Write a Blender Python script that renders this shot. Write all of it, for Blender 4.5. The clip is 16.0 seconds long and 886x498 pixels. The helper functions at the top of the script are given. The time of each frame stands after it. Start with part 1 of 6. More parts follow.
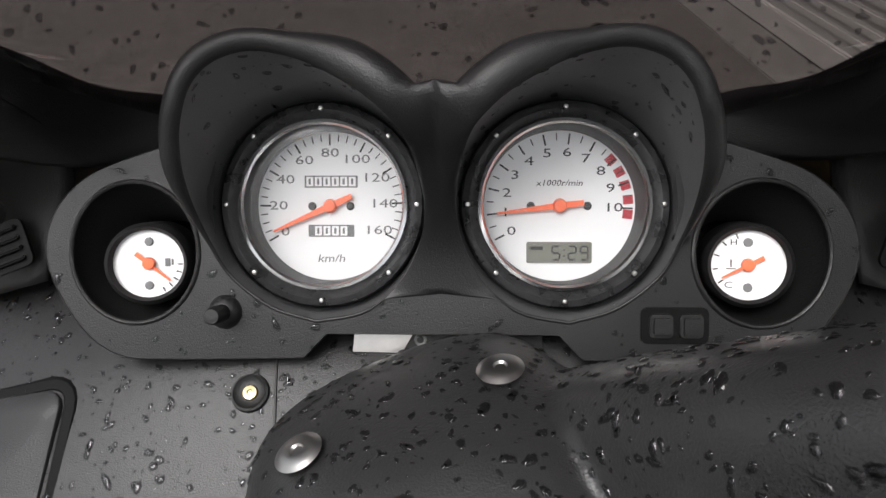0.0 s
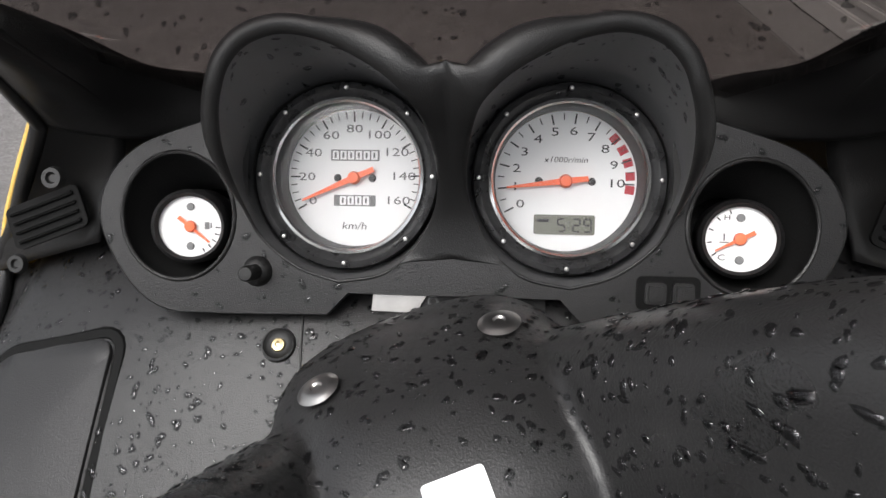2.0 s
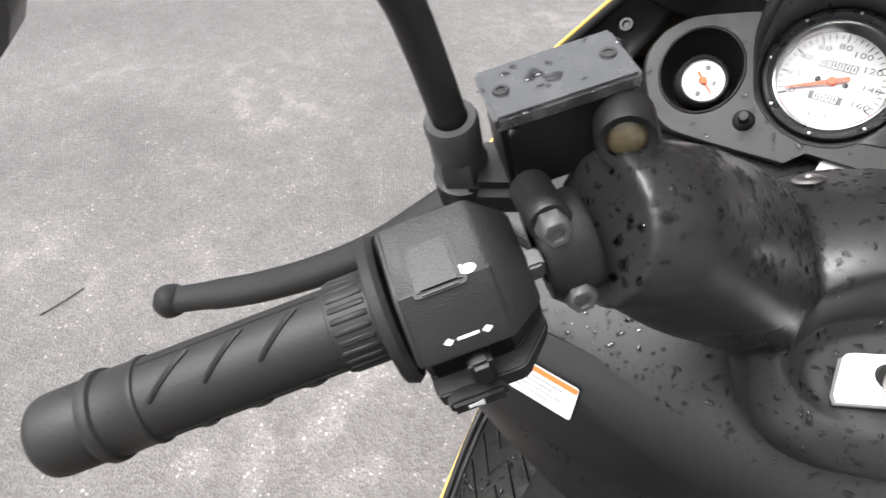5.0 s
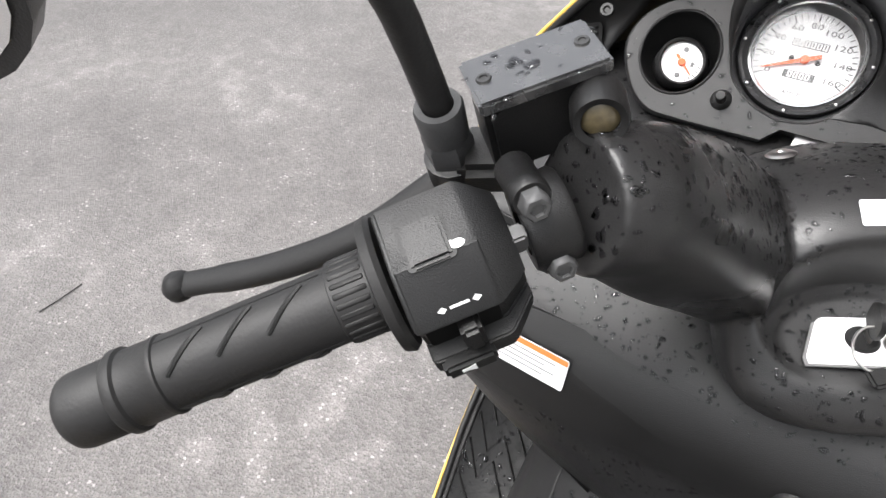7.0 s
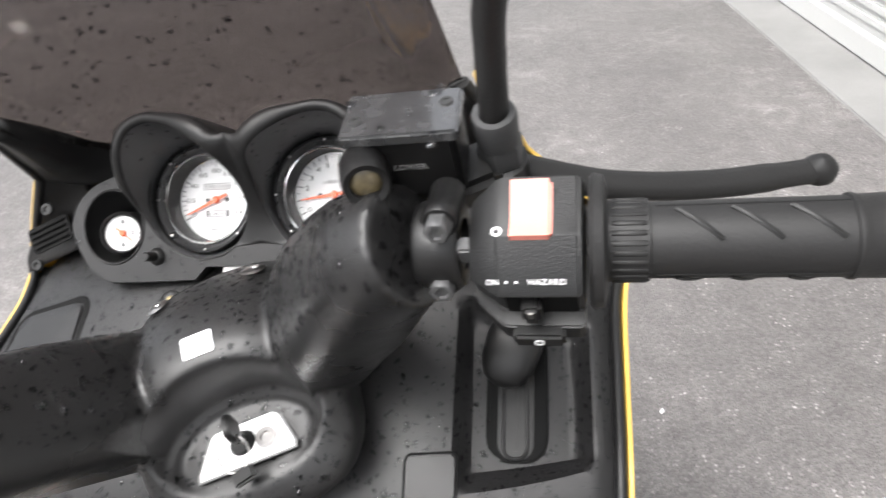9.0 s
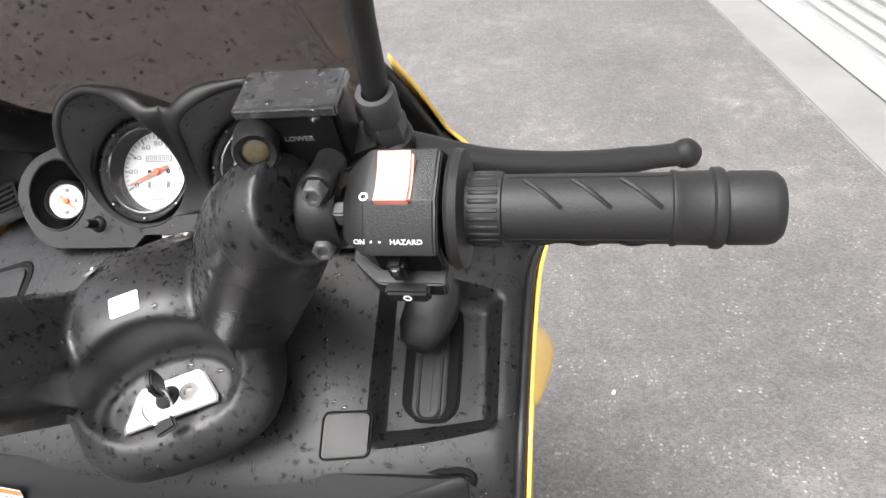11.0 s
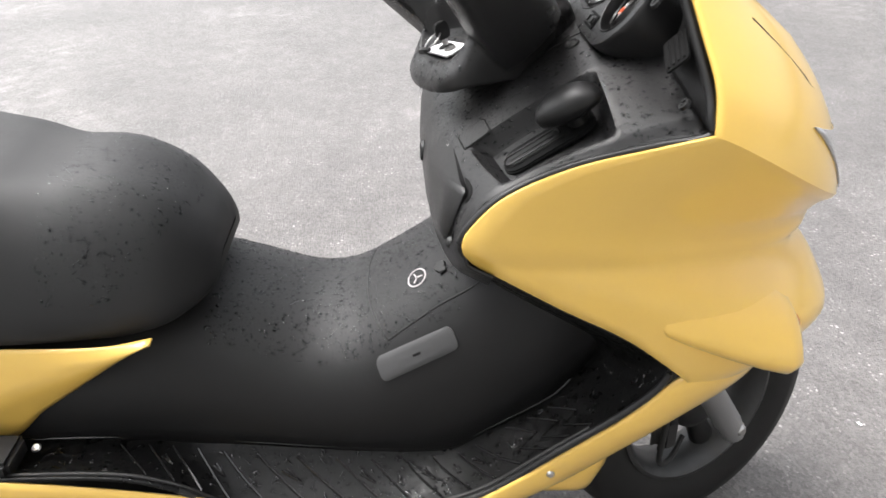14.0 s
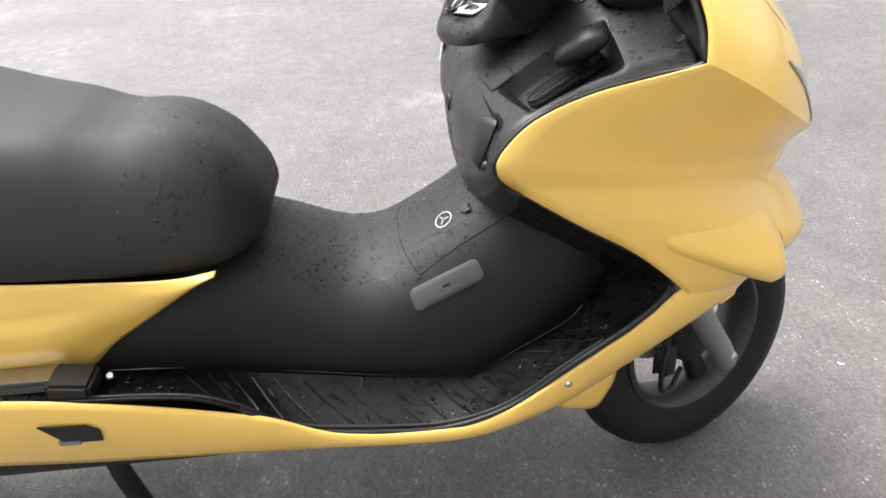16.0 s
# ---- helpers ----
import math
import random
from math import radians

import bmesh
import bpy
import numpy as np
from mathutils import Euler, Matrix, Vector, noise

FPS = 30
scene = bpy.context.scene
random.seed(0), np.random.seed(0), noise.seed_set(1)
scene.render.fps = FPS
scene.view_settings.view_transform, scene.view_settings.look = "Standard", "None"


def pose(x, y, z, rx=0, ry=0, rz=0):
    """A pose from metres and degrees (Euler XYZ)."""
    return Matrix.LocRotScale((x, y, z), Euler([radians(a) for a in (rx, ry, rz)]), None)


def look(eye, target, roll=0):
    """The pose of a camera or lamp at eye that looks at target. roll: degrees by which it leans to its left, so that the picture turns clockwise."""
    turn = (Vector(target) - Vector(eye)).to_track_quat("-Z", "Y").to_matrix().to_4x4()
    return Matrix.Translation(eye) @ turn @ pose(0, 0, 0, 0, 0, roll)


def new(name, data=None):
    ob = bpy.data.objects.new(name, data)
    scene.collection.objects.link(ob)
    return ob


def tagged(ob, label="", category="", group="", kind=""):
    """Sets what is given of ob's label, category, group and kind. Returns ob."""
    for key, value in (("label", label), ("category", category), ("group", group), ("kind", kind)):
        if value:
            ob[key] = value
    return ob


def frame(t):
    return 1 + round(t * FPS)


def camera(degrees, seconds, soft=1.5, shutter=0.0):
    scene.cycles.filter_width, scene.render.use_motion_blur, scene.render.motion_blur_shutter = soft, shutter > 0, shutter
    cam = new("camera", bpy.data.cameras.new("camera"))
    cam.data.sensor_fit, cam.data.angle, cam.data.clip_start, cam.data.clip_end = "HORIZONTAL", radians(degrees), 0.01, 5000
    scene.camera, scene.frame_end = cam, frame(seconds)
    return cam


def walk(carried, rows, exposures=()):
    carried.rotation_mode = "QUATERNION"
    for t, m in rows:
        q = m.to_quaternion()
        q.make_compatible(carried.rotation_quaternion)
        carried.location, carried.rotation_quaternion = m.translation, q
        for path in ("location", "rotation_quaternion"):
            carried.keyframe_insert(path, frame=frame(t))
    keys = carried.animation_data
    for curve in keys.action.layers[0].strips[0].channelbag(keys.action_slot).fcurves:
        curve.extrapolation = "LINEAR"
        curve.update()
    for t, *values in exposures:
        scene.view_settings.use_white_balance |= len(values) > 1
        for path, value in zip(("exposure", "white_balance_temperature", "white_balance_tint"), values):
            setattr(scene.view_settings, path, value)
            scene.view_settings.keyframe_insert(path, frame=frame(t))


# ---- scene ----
cam = camera(67.4, 16.0, 1.5, 0.2)
PATH = [
    (0, (0.013, 0.012, 1.077), (-0.075, 1.607, -0.126), -1.8),
    (0.5, (0.004, 0.006, 1.078), (-0.078, 1.606, -0.12), -1.4),
    (1, (0.004, 0.008, 1.079), (-0.084, 1.6, -0.128), -2.0),
    (1.5, (0.009, 0.005, 1.083), (-0.115, 1.578, -0.145), -3.6),
    (2, (0.024, -0.013, 1.086), (-0.161, 1.55, -0.147), -2.7),
    (2.5, (0.044, -0.042, 1.092), (-0.323, 1.497, -0.132), -3.1),
    (3, (0.081, -0.07, 1.097), (-0.531, 1.387, -0.129), -4.5),
    (3.5, (0.092, -0.115, 1.116), (-0.758, 1.25, -0.074), -6.5),
    (4, (0.05, -0.178, 1.12), (-0.792, 1.188, -0.073), -1.8),
    (4.5, (-0.016, -0.231, 1.098), (-0.772, 1.168, -0.117), 3.6),
    (5, (-0.053, -0.248, 1.091), (-0.847, 1.1, -0.154), 3.8),
    (5.2, (-0.063, -0.26, 1.09), (-0.862, 1.059, -0.184), 3.9),
    (7.3, (-0.032, -0.262, 1.106), (-0.783, 1.09, -0.163), 1.9),
    (7.5, (0.003, -0.249, 1.117), (-0.769, 1.117, -0.124), -0.2),
    (8, (0.09, -0.221, 1.149), (-0.634, 1.278, 0.04), -4.4),
    (8.5, (0.178, -0.208, 1.172), (-0.462, 1.34, 0.08), -7.8),
    (9, (0.25, -0.177, 1.163), (-0.163, 1.426, 0.041), -9.8),
    (9.2, (0.269, -0.166, 1.173), (-0.042, 1.435, 0.015), -10.2),
    (11.3, (0.317, -0.203, 1.167), (-0.082, 1.374, 0.004), -6.2),
    (11.5, (0.358, -0.203, 1.169), (-0.311, 1.321, 0.06), -8.4),
    (12, (0.443, -0.182, 1.157), (-0.66, 1.11, 0.103), -6.1),
    (12.5, (0.536, -0.169, 1.141), (-0.903, 0.806, 0.152), -3.2),
    (13, (0.632, -0.152, 1.119), (-0.962, 0.449, 0.07), -0.5),
    (13.5, (0.708, -0.074, 1.079), (-0.946, 0.149, -0.024), -0.1),
    (14, (0.778, 0.031, 1.065), (-0.882, 0.107, -0.048), -1.6),
    (14.5, (0.827, 0.094, 1.059), (-0.837, 0.179, -0.048), -1.7),
    (15, (0.86, 0.116, 1.06), (-0.803, 0.186, -0.048), -2.2),
    (15.5, (0.884, 0.081, 1.059), (-0.771, 0.131, -0.063), -1.8),
    (16, (0.912, -0.035, 1.053), (-0.751, 0.083, -0.052), -2.3),
]
EXPOSURE = [(0, 0.85), (1.6, 0.82), (2.6, 0.85), (3.6, 1.05), (5.0, 1.5), (7.5, 1.42), (8.5, 1.42), (9.0, 1.5), (11.5, 1.68), (12.0, 1.85), (12.5, 1.65), (13.0, 1.55), (13.5, 1.33), (14.0, 1.60), (15.0, 1.52), (15.5, 1.50), (16.0, 1.62)]
walk(cam, [(t, look(eye, target, roll)) for t, eye, target, roll in PATH], EXPOSURE)

# ---- light ----
GROUND = -0.02
world = bpy.data.worlds.new("overcast")
scene.world = world
world.use_nodes = True
wn, wl = world.node_tree.nodes, world.node_tree.links
sky = wn.new("ShaderNodeTexSky")
sky.sky_type, sky.sun_disc = "NISHITA", False
sky.sun_elevation, sky.sun_rotation = radians(60), radians(-145)
sky.dust_density, sky.air_density, sky.ozone_density = 4.0, 1.0, 1.0
soft_sky = wn.new("ShaderNodeHueSaturation")
soft_sky.inputs["Saturation"].default_value = 0.2
wl.new(sky.outputs["Color"], soft_sky.inputs["Color"])
up_way, fall, dome = wn.new("ShaderNodeTexCoord"), wn.new("ShaderNodeMapRange"), wn.new("ShaderNodeVectorMath")
parts = wn.new("ShaderNodeSeparateXYZ")
wl.new(up_way.outputs["Generated"], parts.inputs[0])
wl.new(parts.outputs["Z"], fall.inputs["Value"])
fall.inputs["From Min"].default_value, fall.inputs["From Max"].default_value = 0.0, 1.0
fall.inputs["To Min"].default_value, fall.inputs["To Max"].default_value = 0.60, 1.28  # overcast: the zenith is about twice the horizon
dome.operation = "SCALE"
wl.new(soft_sky.outputs["Color"], dome.inputs[0])
wl.new(fall.outputs[0], dome.inputs["Scale"])
wl.new(dome.outputs[0], wn["Background"].inputs["Color"])
wn["Background"].inputs["Strength"].default_value = 0.15
sun = new("sun", bpy.data.lights.new("sun", "SUN"))
sun.data.energy, sun.data.angle, sun.data.color = 1.3, radians(40), (1.0, 0.985, 0.98)
sun.matrix_world = look((-2.2, -3.1, 6.5), (0, 0, 0))


# ---- materials ----
def material(name, color, rough=0.5, metal=0.0, bump=0.0, scale=300.0, vary=0.15, coarse=6.0, coat=0.0, rough_vary=0.0, spec=0.42):
    """A surface with grain, slow variation of tone and fine relief."""
    m = bpy.data.materials.new(name)
    m.use_nodes = True
    n, l = m.node_tree.nodes, m.node_tree.links
    b = n["Principled BSDF"]
    b.inputs["Base Color"].default_value = (*color, 1)
    b.inputs["Roughness"].default_value, b.inputs["Metallic"].default_value = rough, metal
    b.inputs["Coat Weight"].default_value, b.inputs["Coat Roughness"].default_value = coat, 0.06
    b.inputs["Specular IOR Level"].default_value = spec
    tc = n.new("ShaderNodeTexCoord")
    big, fine = n.new("ShaderNodeTexNoise"), n.new("ShaderNodeTexNoise")
    big.inputs["Scale"].default_value, big.inputs["Detail"].default_value = coarse, 5
    fine.inputs["Scale"].default_value, fine.inputs["Detail"].default_value = scale, 3
    for q in (big, fine):
        l.new(tc.outputs["Object"], q.inputs["Vector"])
    if vary:
        mixed = n.new("ShaderNodeMath")
        mixed.operation = "MULTIPLY_ADD"
        l.new(fine.outputs["Fac"], mixed.inputs[0])
        mixed.inputs[1].default_value = 0.5
        l.new(big.outputs["Fac"], mixed.inputs[2])
        ramp = n.new("ShaderNodeMapRange")
        ramp.inputs["From Min"].default_value, ramp.inputs["From Max"].default_value = 0.4, 1.1
        ramp.inputs["To Min"].default_value, ramp.inputs["To Max"].default_value = 1 - vary, 1 + vary
        l.new(mixed.outputs[0], ramp.inputs["Value"])
        tint = n.new("ShaderNodeVectorMath")
        tint.operation = "SCALE"
        tint.inputs[0].default_value = color
        l.new(ramp.outputs[0], tint.inputs["Scale"])
        l.new(tint.outputs[0], b.inputs["Base Color"])
    if rough_vary:
        rr = n.new("ShaderNodeMapRange")
        rr.inputs["From Min"].default_value, rr.inputs["From Max"].default_value = 0.35, 0.65
        rr.inputs["To Min"].default_value, rr.inputs["To Max"].default_value = rough - rough_vary, rough + rough_vary
        l.new(big.outputs["Fac"], rr.inputs["Value"])
        l.new(rr.outputs[0], b.inputs["Roughness"])
    if bump:
        bp = n.new("ShaderNodeBump")
        bp.inputs["Strength"].default_value, bp.inputs["Distance"].default_value = bump, 0.0006
        l.new(fine.outputs["Fac"], bp.inputs["Height"])
        l.new(bp.outputs[0], b.inputs["Normal"])
    return m


PLASTIC = material("black_plastic", (0.0085, 0.0083, 0.0084), 0.40, bump=0.35, scale=1500, vary=0.25, coarse=9, rough_vary=0.08)
PANEL = material("grey_black_plastic", (0.0145, 0.0142, 0.0146), 0.38, bump=0.35, scale=1500, vary=0.2, coarse=9, rough_vary=0.08, spec=0.34)
MATT = material("matt_black_plastic", (0.0105, 0.0103, 0.0105), 0.55, spec=0.32, bump=0.4, scale=1200, vary=0.25, coarse=8, rough_vary=0.06)
DEEP = material("deep_black_plastic", (0.006, 0.006, 0.006), 0.5, bump=0.3, scale=900, vary=0.2)
RUBBER = material("rubber", (0.012, 0.0116, 0.0116), 0.55, bump=0.3, scale=700, vary=0.25)
FLOOR = material("wet_rubber_mat", (0.0035, 0.0035, 0.0035), 0.42, bump=0.5, scale=260, vary=0.3, rough_vary=0.16, coarse=70, spec=0.2)
WETARM = material("wet_textured_plastic", (0.016, 0.0157, 0.016), 0.36, bump=0.35, scale=1300, vary=0.25, coarse=14, rough_vary=0.12, coat=0.06)
BLOCK = material("black_switch_plastic", (0.0065, 0.0065, 0.0067), 0.42, bump=0.4, scale=1500, vary=0.25, coarse=30, rough_vary=0.1)
WETLID = material("wet_black_lid", (0.030, 0.030, 0.031), 0.22, bump=0.25, scale=300, vary=0.3, coarse=90, rough_vary=0.14, spec=1.0, coat=1.0)
VENT = material("dull_black_plastic", (0.004, 0.004, 0.004), 0.7, vary=0.1, spec=0.12)
LINING = material("grey_lining_plastic", (0.075, 0.075, 0.077), 0.5, bump=0.3, scale=1300, vary=0.15, coarse=9)
WETRIB = material("wet_rib_rubber", (0.010, 0.010, 0.010), 0.22, bump=0.4, scale=200, vary=0.3, spec=0.5)
VINYL = material("seat_vinyl", (0.012, 0.012, 0.0124), 0.60, bump=0.5, scale=1100, vary=0.2, rough_vary=0.06)
YELLOW = material("yellow_paint", (0.82, 0.528, 0.112), 0.32, bump=0.03, scale=900, vary=0.05, coat=0.6)
WETRING = material("wet_speckled_rubber", (0.022, 0.022, 0.023), 0.34, bump=0.9, scale=420, vary=0.5, coarse=120, rough_vary=0.12, spec=0.6, coat=0.25)
CHROME = material("chrome", (0.75, 0.75, 0.75), 0.20, 1.0, vary=0.05)
STEEL = material("wet_steel", (0.40, 0.39, 0.38), 0.32, 1.0, vary=0.15, coarse=60)
ALLOY = material("cast_alloy", (0.28, 0.28, 0.28), 0.45, 0.7, bump=0.3, scale=500, vary=0.2)
DIAL = material("dial_face", (0.82, 0.82, 0.82), 0.5, vary=0.03)
WHITE = material("white_label", (0.85, 0.85, 0.86), 0.4, vary=0.03)
INK = material("black_print", (0.02, 0.02, 0.02), 0.5, vary=0)
GREYINK = material("grey_print", (0.16, 0.16, 0.16), 0.5, vary=0)
REDINK = material("red_print", (0.42, 0.03, 0.045), 0.5, vary=0)
NEEDLE = material("orange_needle", (0.9, 0.16, 0.06), 0.4, vary=0.03)
LCD = material("lcd_glass", (0.17, 0.17, 0.14), 0.25, vary=0.03)
REDSWITCH = material("faded_red_plastic", (0.76, 0.27, 0.215), 0.45, bump=0.2, scale=900, vary=0.08)
ORANGE = material("orange_print", (0.75, 0.22, 0.06), 0.5, vary=0)
AMBER = material("amber_lens", (0.6, 0.12, 0.03), 0.15, vary=0.05)
RIMGREY = material("dark_cast_rim", (0.050, 0.050, 0.050), 0.42, 0.4, bump=0.3, scale=500, vary=0.25, coarse=40)
TYRE = material("tyre_rubber", (0.009, 0.0087, 0.0085), 0.62, spec=0.3, bump=0.4, scale=500, vary=0.3, coarse=30)
SIGHT = material("brown_sight_glass", (0.10, 0.080, 0.045), 0.25, vary=0.3, coarse=300, coat=0.4)
BOLT = material("greyed_steel_bolt", (0.075, 0.075, 0.076), 0.48, 0.3, bump=0.2, scale=600, vary=0.25, coarse=80)
SLEEVE = material("grey_rubber_sleeve", (0.045, 0.045, 0.046), 0.5, bump=0.3, scale=600, vary=0.2)
BRASS = material("brass", (0.34, 0.28, 0.16), 0.35, 1.0, vary=0.2)


def clear(name, color, rough=0.02, shine=0.04):
    """Thin tinted glass: light passes, the sky shines in it."""
    m = bpy.data.materials.new(name)
    m.use_nodes = True
    n, l = m.node_tree.nodes, m.node_tree.links
    thru, gloss, mix, rim_w, power, gain = n.new("ShaderNodeBsdfTransparent"), n.new("ShaderNodeBsdfGlossy"), n.new("ShaderNodeMixShader"), n.new("ShaderNodeLayerWeight"), n.new("ShaderNodeMath"), n.new("ShaderNodeMath")
    thru.inputs["Color"].default_value = (*color, 1)
    gloss.inputs["Roughness"].default_value = rough
    power.operation, power.inputs[1].default_value = "POWER", 4.0
    gain.operation, gain.inputs[1].default_value, gain.inputs[2].default_value = "MULTIPLY_ADD", 0.7, shine
    l.new(rim_w.outputs["Facing"], power.inputs[0])
    l.new(power.outputs[0], gain.inputs[0])
    l.new(gain.outputs[0], mix.inputs["Fac"])
    l.new(thru.outputs[0], mix.inputs[1])
    l.new(gloss.outputs[0], mix.inputs[2])
    l.new(mix.outputs[0], n["Material Output"].inputs["Surface"])
    return m


SMOKE = clear("smoked_screen", (0.46, 0.43, 0.42))
GLASS = clear("clear_lens", (0.93, 0.93, 0.93), 0.02, 0.03)


def asphalt():
    m = bpy.data.materials.new("wet_asphalt")
    m.use_nodes = True
    n, l = m.node_tree.nodes, m.node_tree.links
    b = n["Principled BSDF"]
    tc = n.new("ShaderNodeTexCoord")

    def tex(kind, scale, detail=4.0):
        q = n.new(kind)
        q.inputs["Scale"].default_value = scale
        if kind == "ShaderNodeTexNoise":
            q.inputs["Detail"].default_value = detail
        l.new(tc.outputs["Object"], q.inputs["Vector"])
        return q

    def ramp(src, a, b2, lo, hi):
        q = n.new("ShaderNodeMapRange")
        for k, v in zip(("From Min", "From Max", "To Min", "To Max"), (a, b2, lo, hi)):
            q.inputs[k].default_value = v
        l.new(src, q.inputs["Value"])
        return q.outputs[0]

    def calc(op, p, q):
        c = n.new("ShaderNodeMath")
        c.operation = op
        for i, v in enumerate((p, q)):
            if isinstance(v, float):
                c.inputs[i].default_value = v
            else:
                l.new(v, c.inputs[i])
        return c.outputs[0]

    stones = tex("ShaderNodeTexVoronoi", 170.0)
    chips = tex("ShaderNodeTexVoronoi", 88.0)
    stones.voronoi_dimensions = chips.voronoi_dimensions = "2D"
    grit = tex("ShaderNodeTexNoise", 520.0, 4)
    fine = tex("ShaderNodeTexNoise", 120.0, 6)
    mid = tex("ShaderNodeTexNoise", 13.0, 8)
    big = tex("ShaderNodeTexNoise", 1.3, 6)
    pick = n.new("ShaderNodeSeparateColor")
    l.new(chips.outputs["Color"], pick.inputs[0])
    pick2 = n.new("ShaderNodeSeparateColor")
    l.new(stones.outputs["Color"], pick2.inputs[0])
    tone = calc("MULTIPLY", ramp(pick2.outputs[0], 0.0, 1.0, 0.78, 1.22), ramp(mid.outputs["Fac"], 0.3, 0.7, 0.90, 1.10))
    tone = calc("MULTIPLY", tone, ramp(big.outputs["Fac"], 0.35, 0.65, 0.86, 1.14))
    b.inputs["Specular IOR Level"].default_value = 0.3
    tone = calc("MULTIPLY", tone, ramp(grit.outputs["Fac"], 0.35, 0.65, 0.80, 1.20))
    # pale stones laid bare and wet glints painted as pale colour, in loose clusters, and scuffed patches between them
    cluster_w = ramp(mid.outputs["Fac"], 0.45, 0.66, 0.12, 1.0)
    pale = calc("MULTIPLY", calc("MULTIPLY", ramp(calc("ADD", chips.outputs["Distance"], calc("MULTIPLY", fine.outputs["Fac"], -0.9)), -0.26, -0.14, 1.0, 0.0), ramp(pick.outputs[1], 0.62, 0.95, 0.0, 1.0)), ramp(fine.outputs["Fac"], 0.42, 0.56, 0.0, 1.0))
    small = calc("MULTIPLY", ramp(stones.outputs["Distance"], 0.20, 0.32, 1.0, 0.0), ramp(pick2.outputs[1], 0.72, 0.98, 0.0, 1.0))
    scuff = calc("MULTIPLY", ramp(big.outputs["Fac"], 0.54, 0.64, 0.0, 1.0), ramp(mid.outputs["Fac"], 0.50, 0.62, 0.0, 1.0))
    tone = calc("ADD", tone, calc("MULTIPLY", calc("MULTIPLY", pale, cluster_w), 2.3))
    tone = calc("ADD", tone, calc("MULTIPLY", calc("MULTIPLY", small, cluster_w), 0.35))
    tone = calc("ADD", tone, calc("MULTIPLY", calc("MULTIPLY", scuff, ramp(fine.outputs["Fac"], 0.40, 0.60, 0.1, 1.0)), 0.5))
    col = n.new("ShaderNodeVectorMath")
    col.operation = "SCALE"
    col.inputs[0].default_value = (0.134, 0.1265, 0.123)
    l.new(tone, col.inputs["Scale"])
    l.new(col.outputs[0], b.inputs["Base Color"])
    l.new(ramp(fine.outputs["Fac"], 0.35, 0.65, 0.30, 0.62), b.inputs["Roughness"])
    bp = n.new("ShaderNodeBump")
    bp.inputs["Strength"].default_value, bp.inputs["Distance"].default_value = 0.9, 0.0035
    l.new(calc("ADD", calc("MULTIPLY", stones.outputs["Distance"], 0.5), calc("ADD", calc("MULTIPLY", grit.outputs["Fac"], 0.5), calc("MULTIPLY", pale, 0.6))), bp.inputs["Height"])
    l.new(bp.outputs[0], b.inputs["Normal"])
    return m


ASPHALT = asphalt()
CONCRETE = material("concrete", (0.20, 0.197, 0.192), 0.7, bump=0.5, scale=200, vary=0.2, coarse=3)
SIDING = material("painted_metal", (0.47, 0.47, 0.46), 0.45, vary=0.08, coarse=2)
CARWHITE = material("white_car_paint", (0.8, 0.8, 0.82), 0.25, vary=0.03, coat=0.8)
LINE = material("road_paint", (0.75, 0.75, 0.74), 0.5, bump=0.5, scale=150, vary=0.15, coarse=14)


# ---- shapes ----
def spline(points, count):
    """Points along a smooth curve through the given ones, at even steps of its parameter."""
    p = np.array([tuple(q) for q in points], float)
    n = len(p)
    seg = np.linalg.norm(np.diff(p, axis=0), axis=1) + 1e-9
    u = np.r_[0, np.cumsum(np.sqrt(seg))]
    tang = np.zeros_like(p)
    for i in range(n):
        a, b = max(i - 1, 0), min(i + 1, n - 1)
        tang[i] = (p[b] - p[a]) / (u[b] - u[a])
    out = []
    for t in np.linspace(0, u[-1], count):
        i = min(int(np.searchsorted(u, t, side="right")) - 1, n - 2)
        h = u[i + 1] - u[i]
        s = (t - u[i]) / h
        out.append(p[i] * (2 * s**3 - 3 * s**2 + 1) + tang[i] * h * (s**3 - 2 * s**2 + s) + p[i + 1] * (3 * s**2 - 2 * s**3) + tang[i + 1] * h * (s**3 - s**2))
    return [Vector(q) for q in out]


def grid(rows, close=False):
    """A sheet through rows of points; close joins each row's end to its start."""
    bm = bmesh.new()
    vs = [[bm.verts.new(p) for p in row] for row in rows]
    w = len(vs[0])
    for a, b in zip(vs, vs[1:]):
        for i in range(w if close else w - 1):
            k = (i + 1) % w
            bm.faces.new((a[i], a[k], b[k], b[i]))
    return bm


def loft(rings):
    """A closed body through rings of points, with flat ends."""
    bm = grid(rings, True)
    bm.verts.ensure_lookup_table()
    w = len(rings[0])
    bm.faces.new([bm.verts[i] for i in range(w)][::-1])
    bm.faces.new([bm.verts[len(rings) * w - w + i] for i in range(w)])
    bmesh.ops.recalc_face_normals(bm, faces=bm.faces)
    return bm


def ring(centre, side, up, rx, ry, n=24, power=2.0):
    out = []
    for i in range(n):
        a = 2 * math.pi * i / n
        c, s = math.cos(a), math.sin(a)
        out.append(centre + side * (rx * math.copysign(abs(c) ** (2 / power), c)) + up * (ry * math.copysign(abs(s) ** (2 / power), s)))
    return out


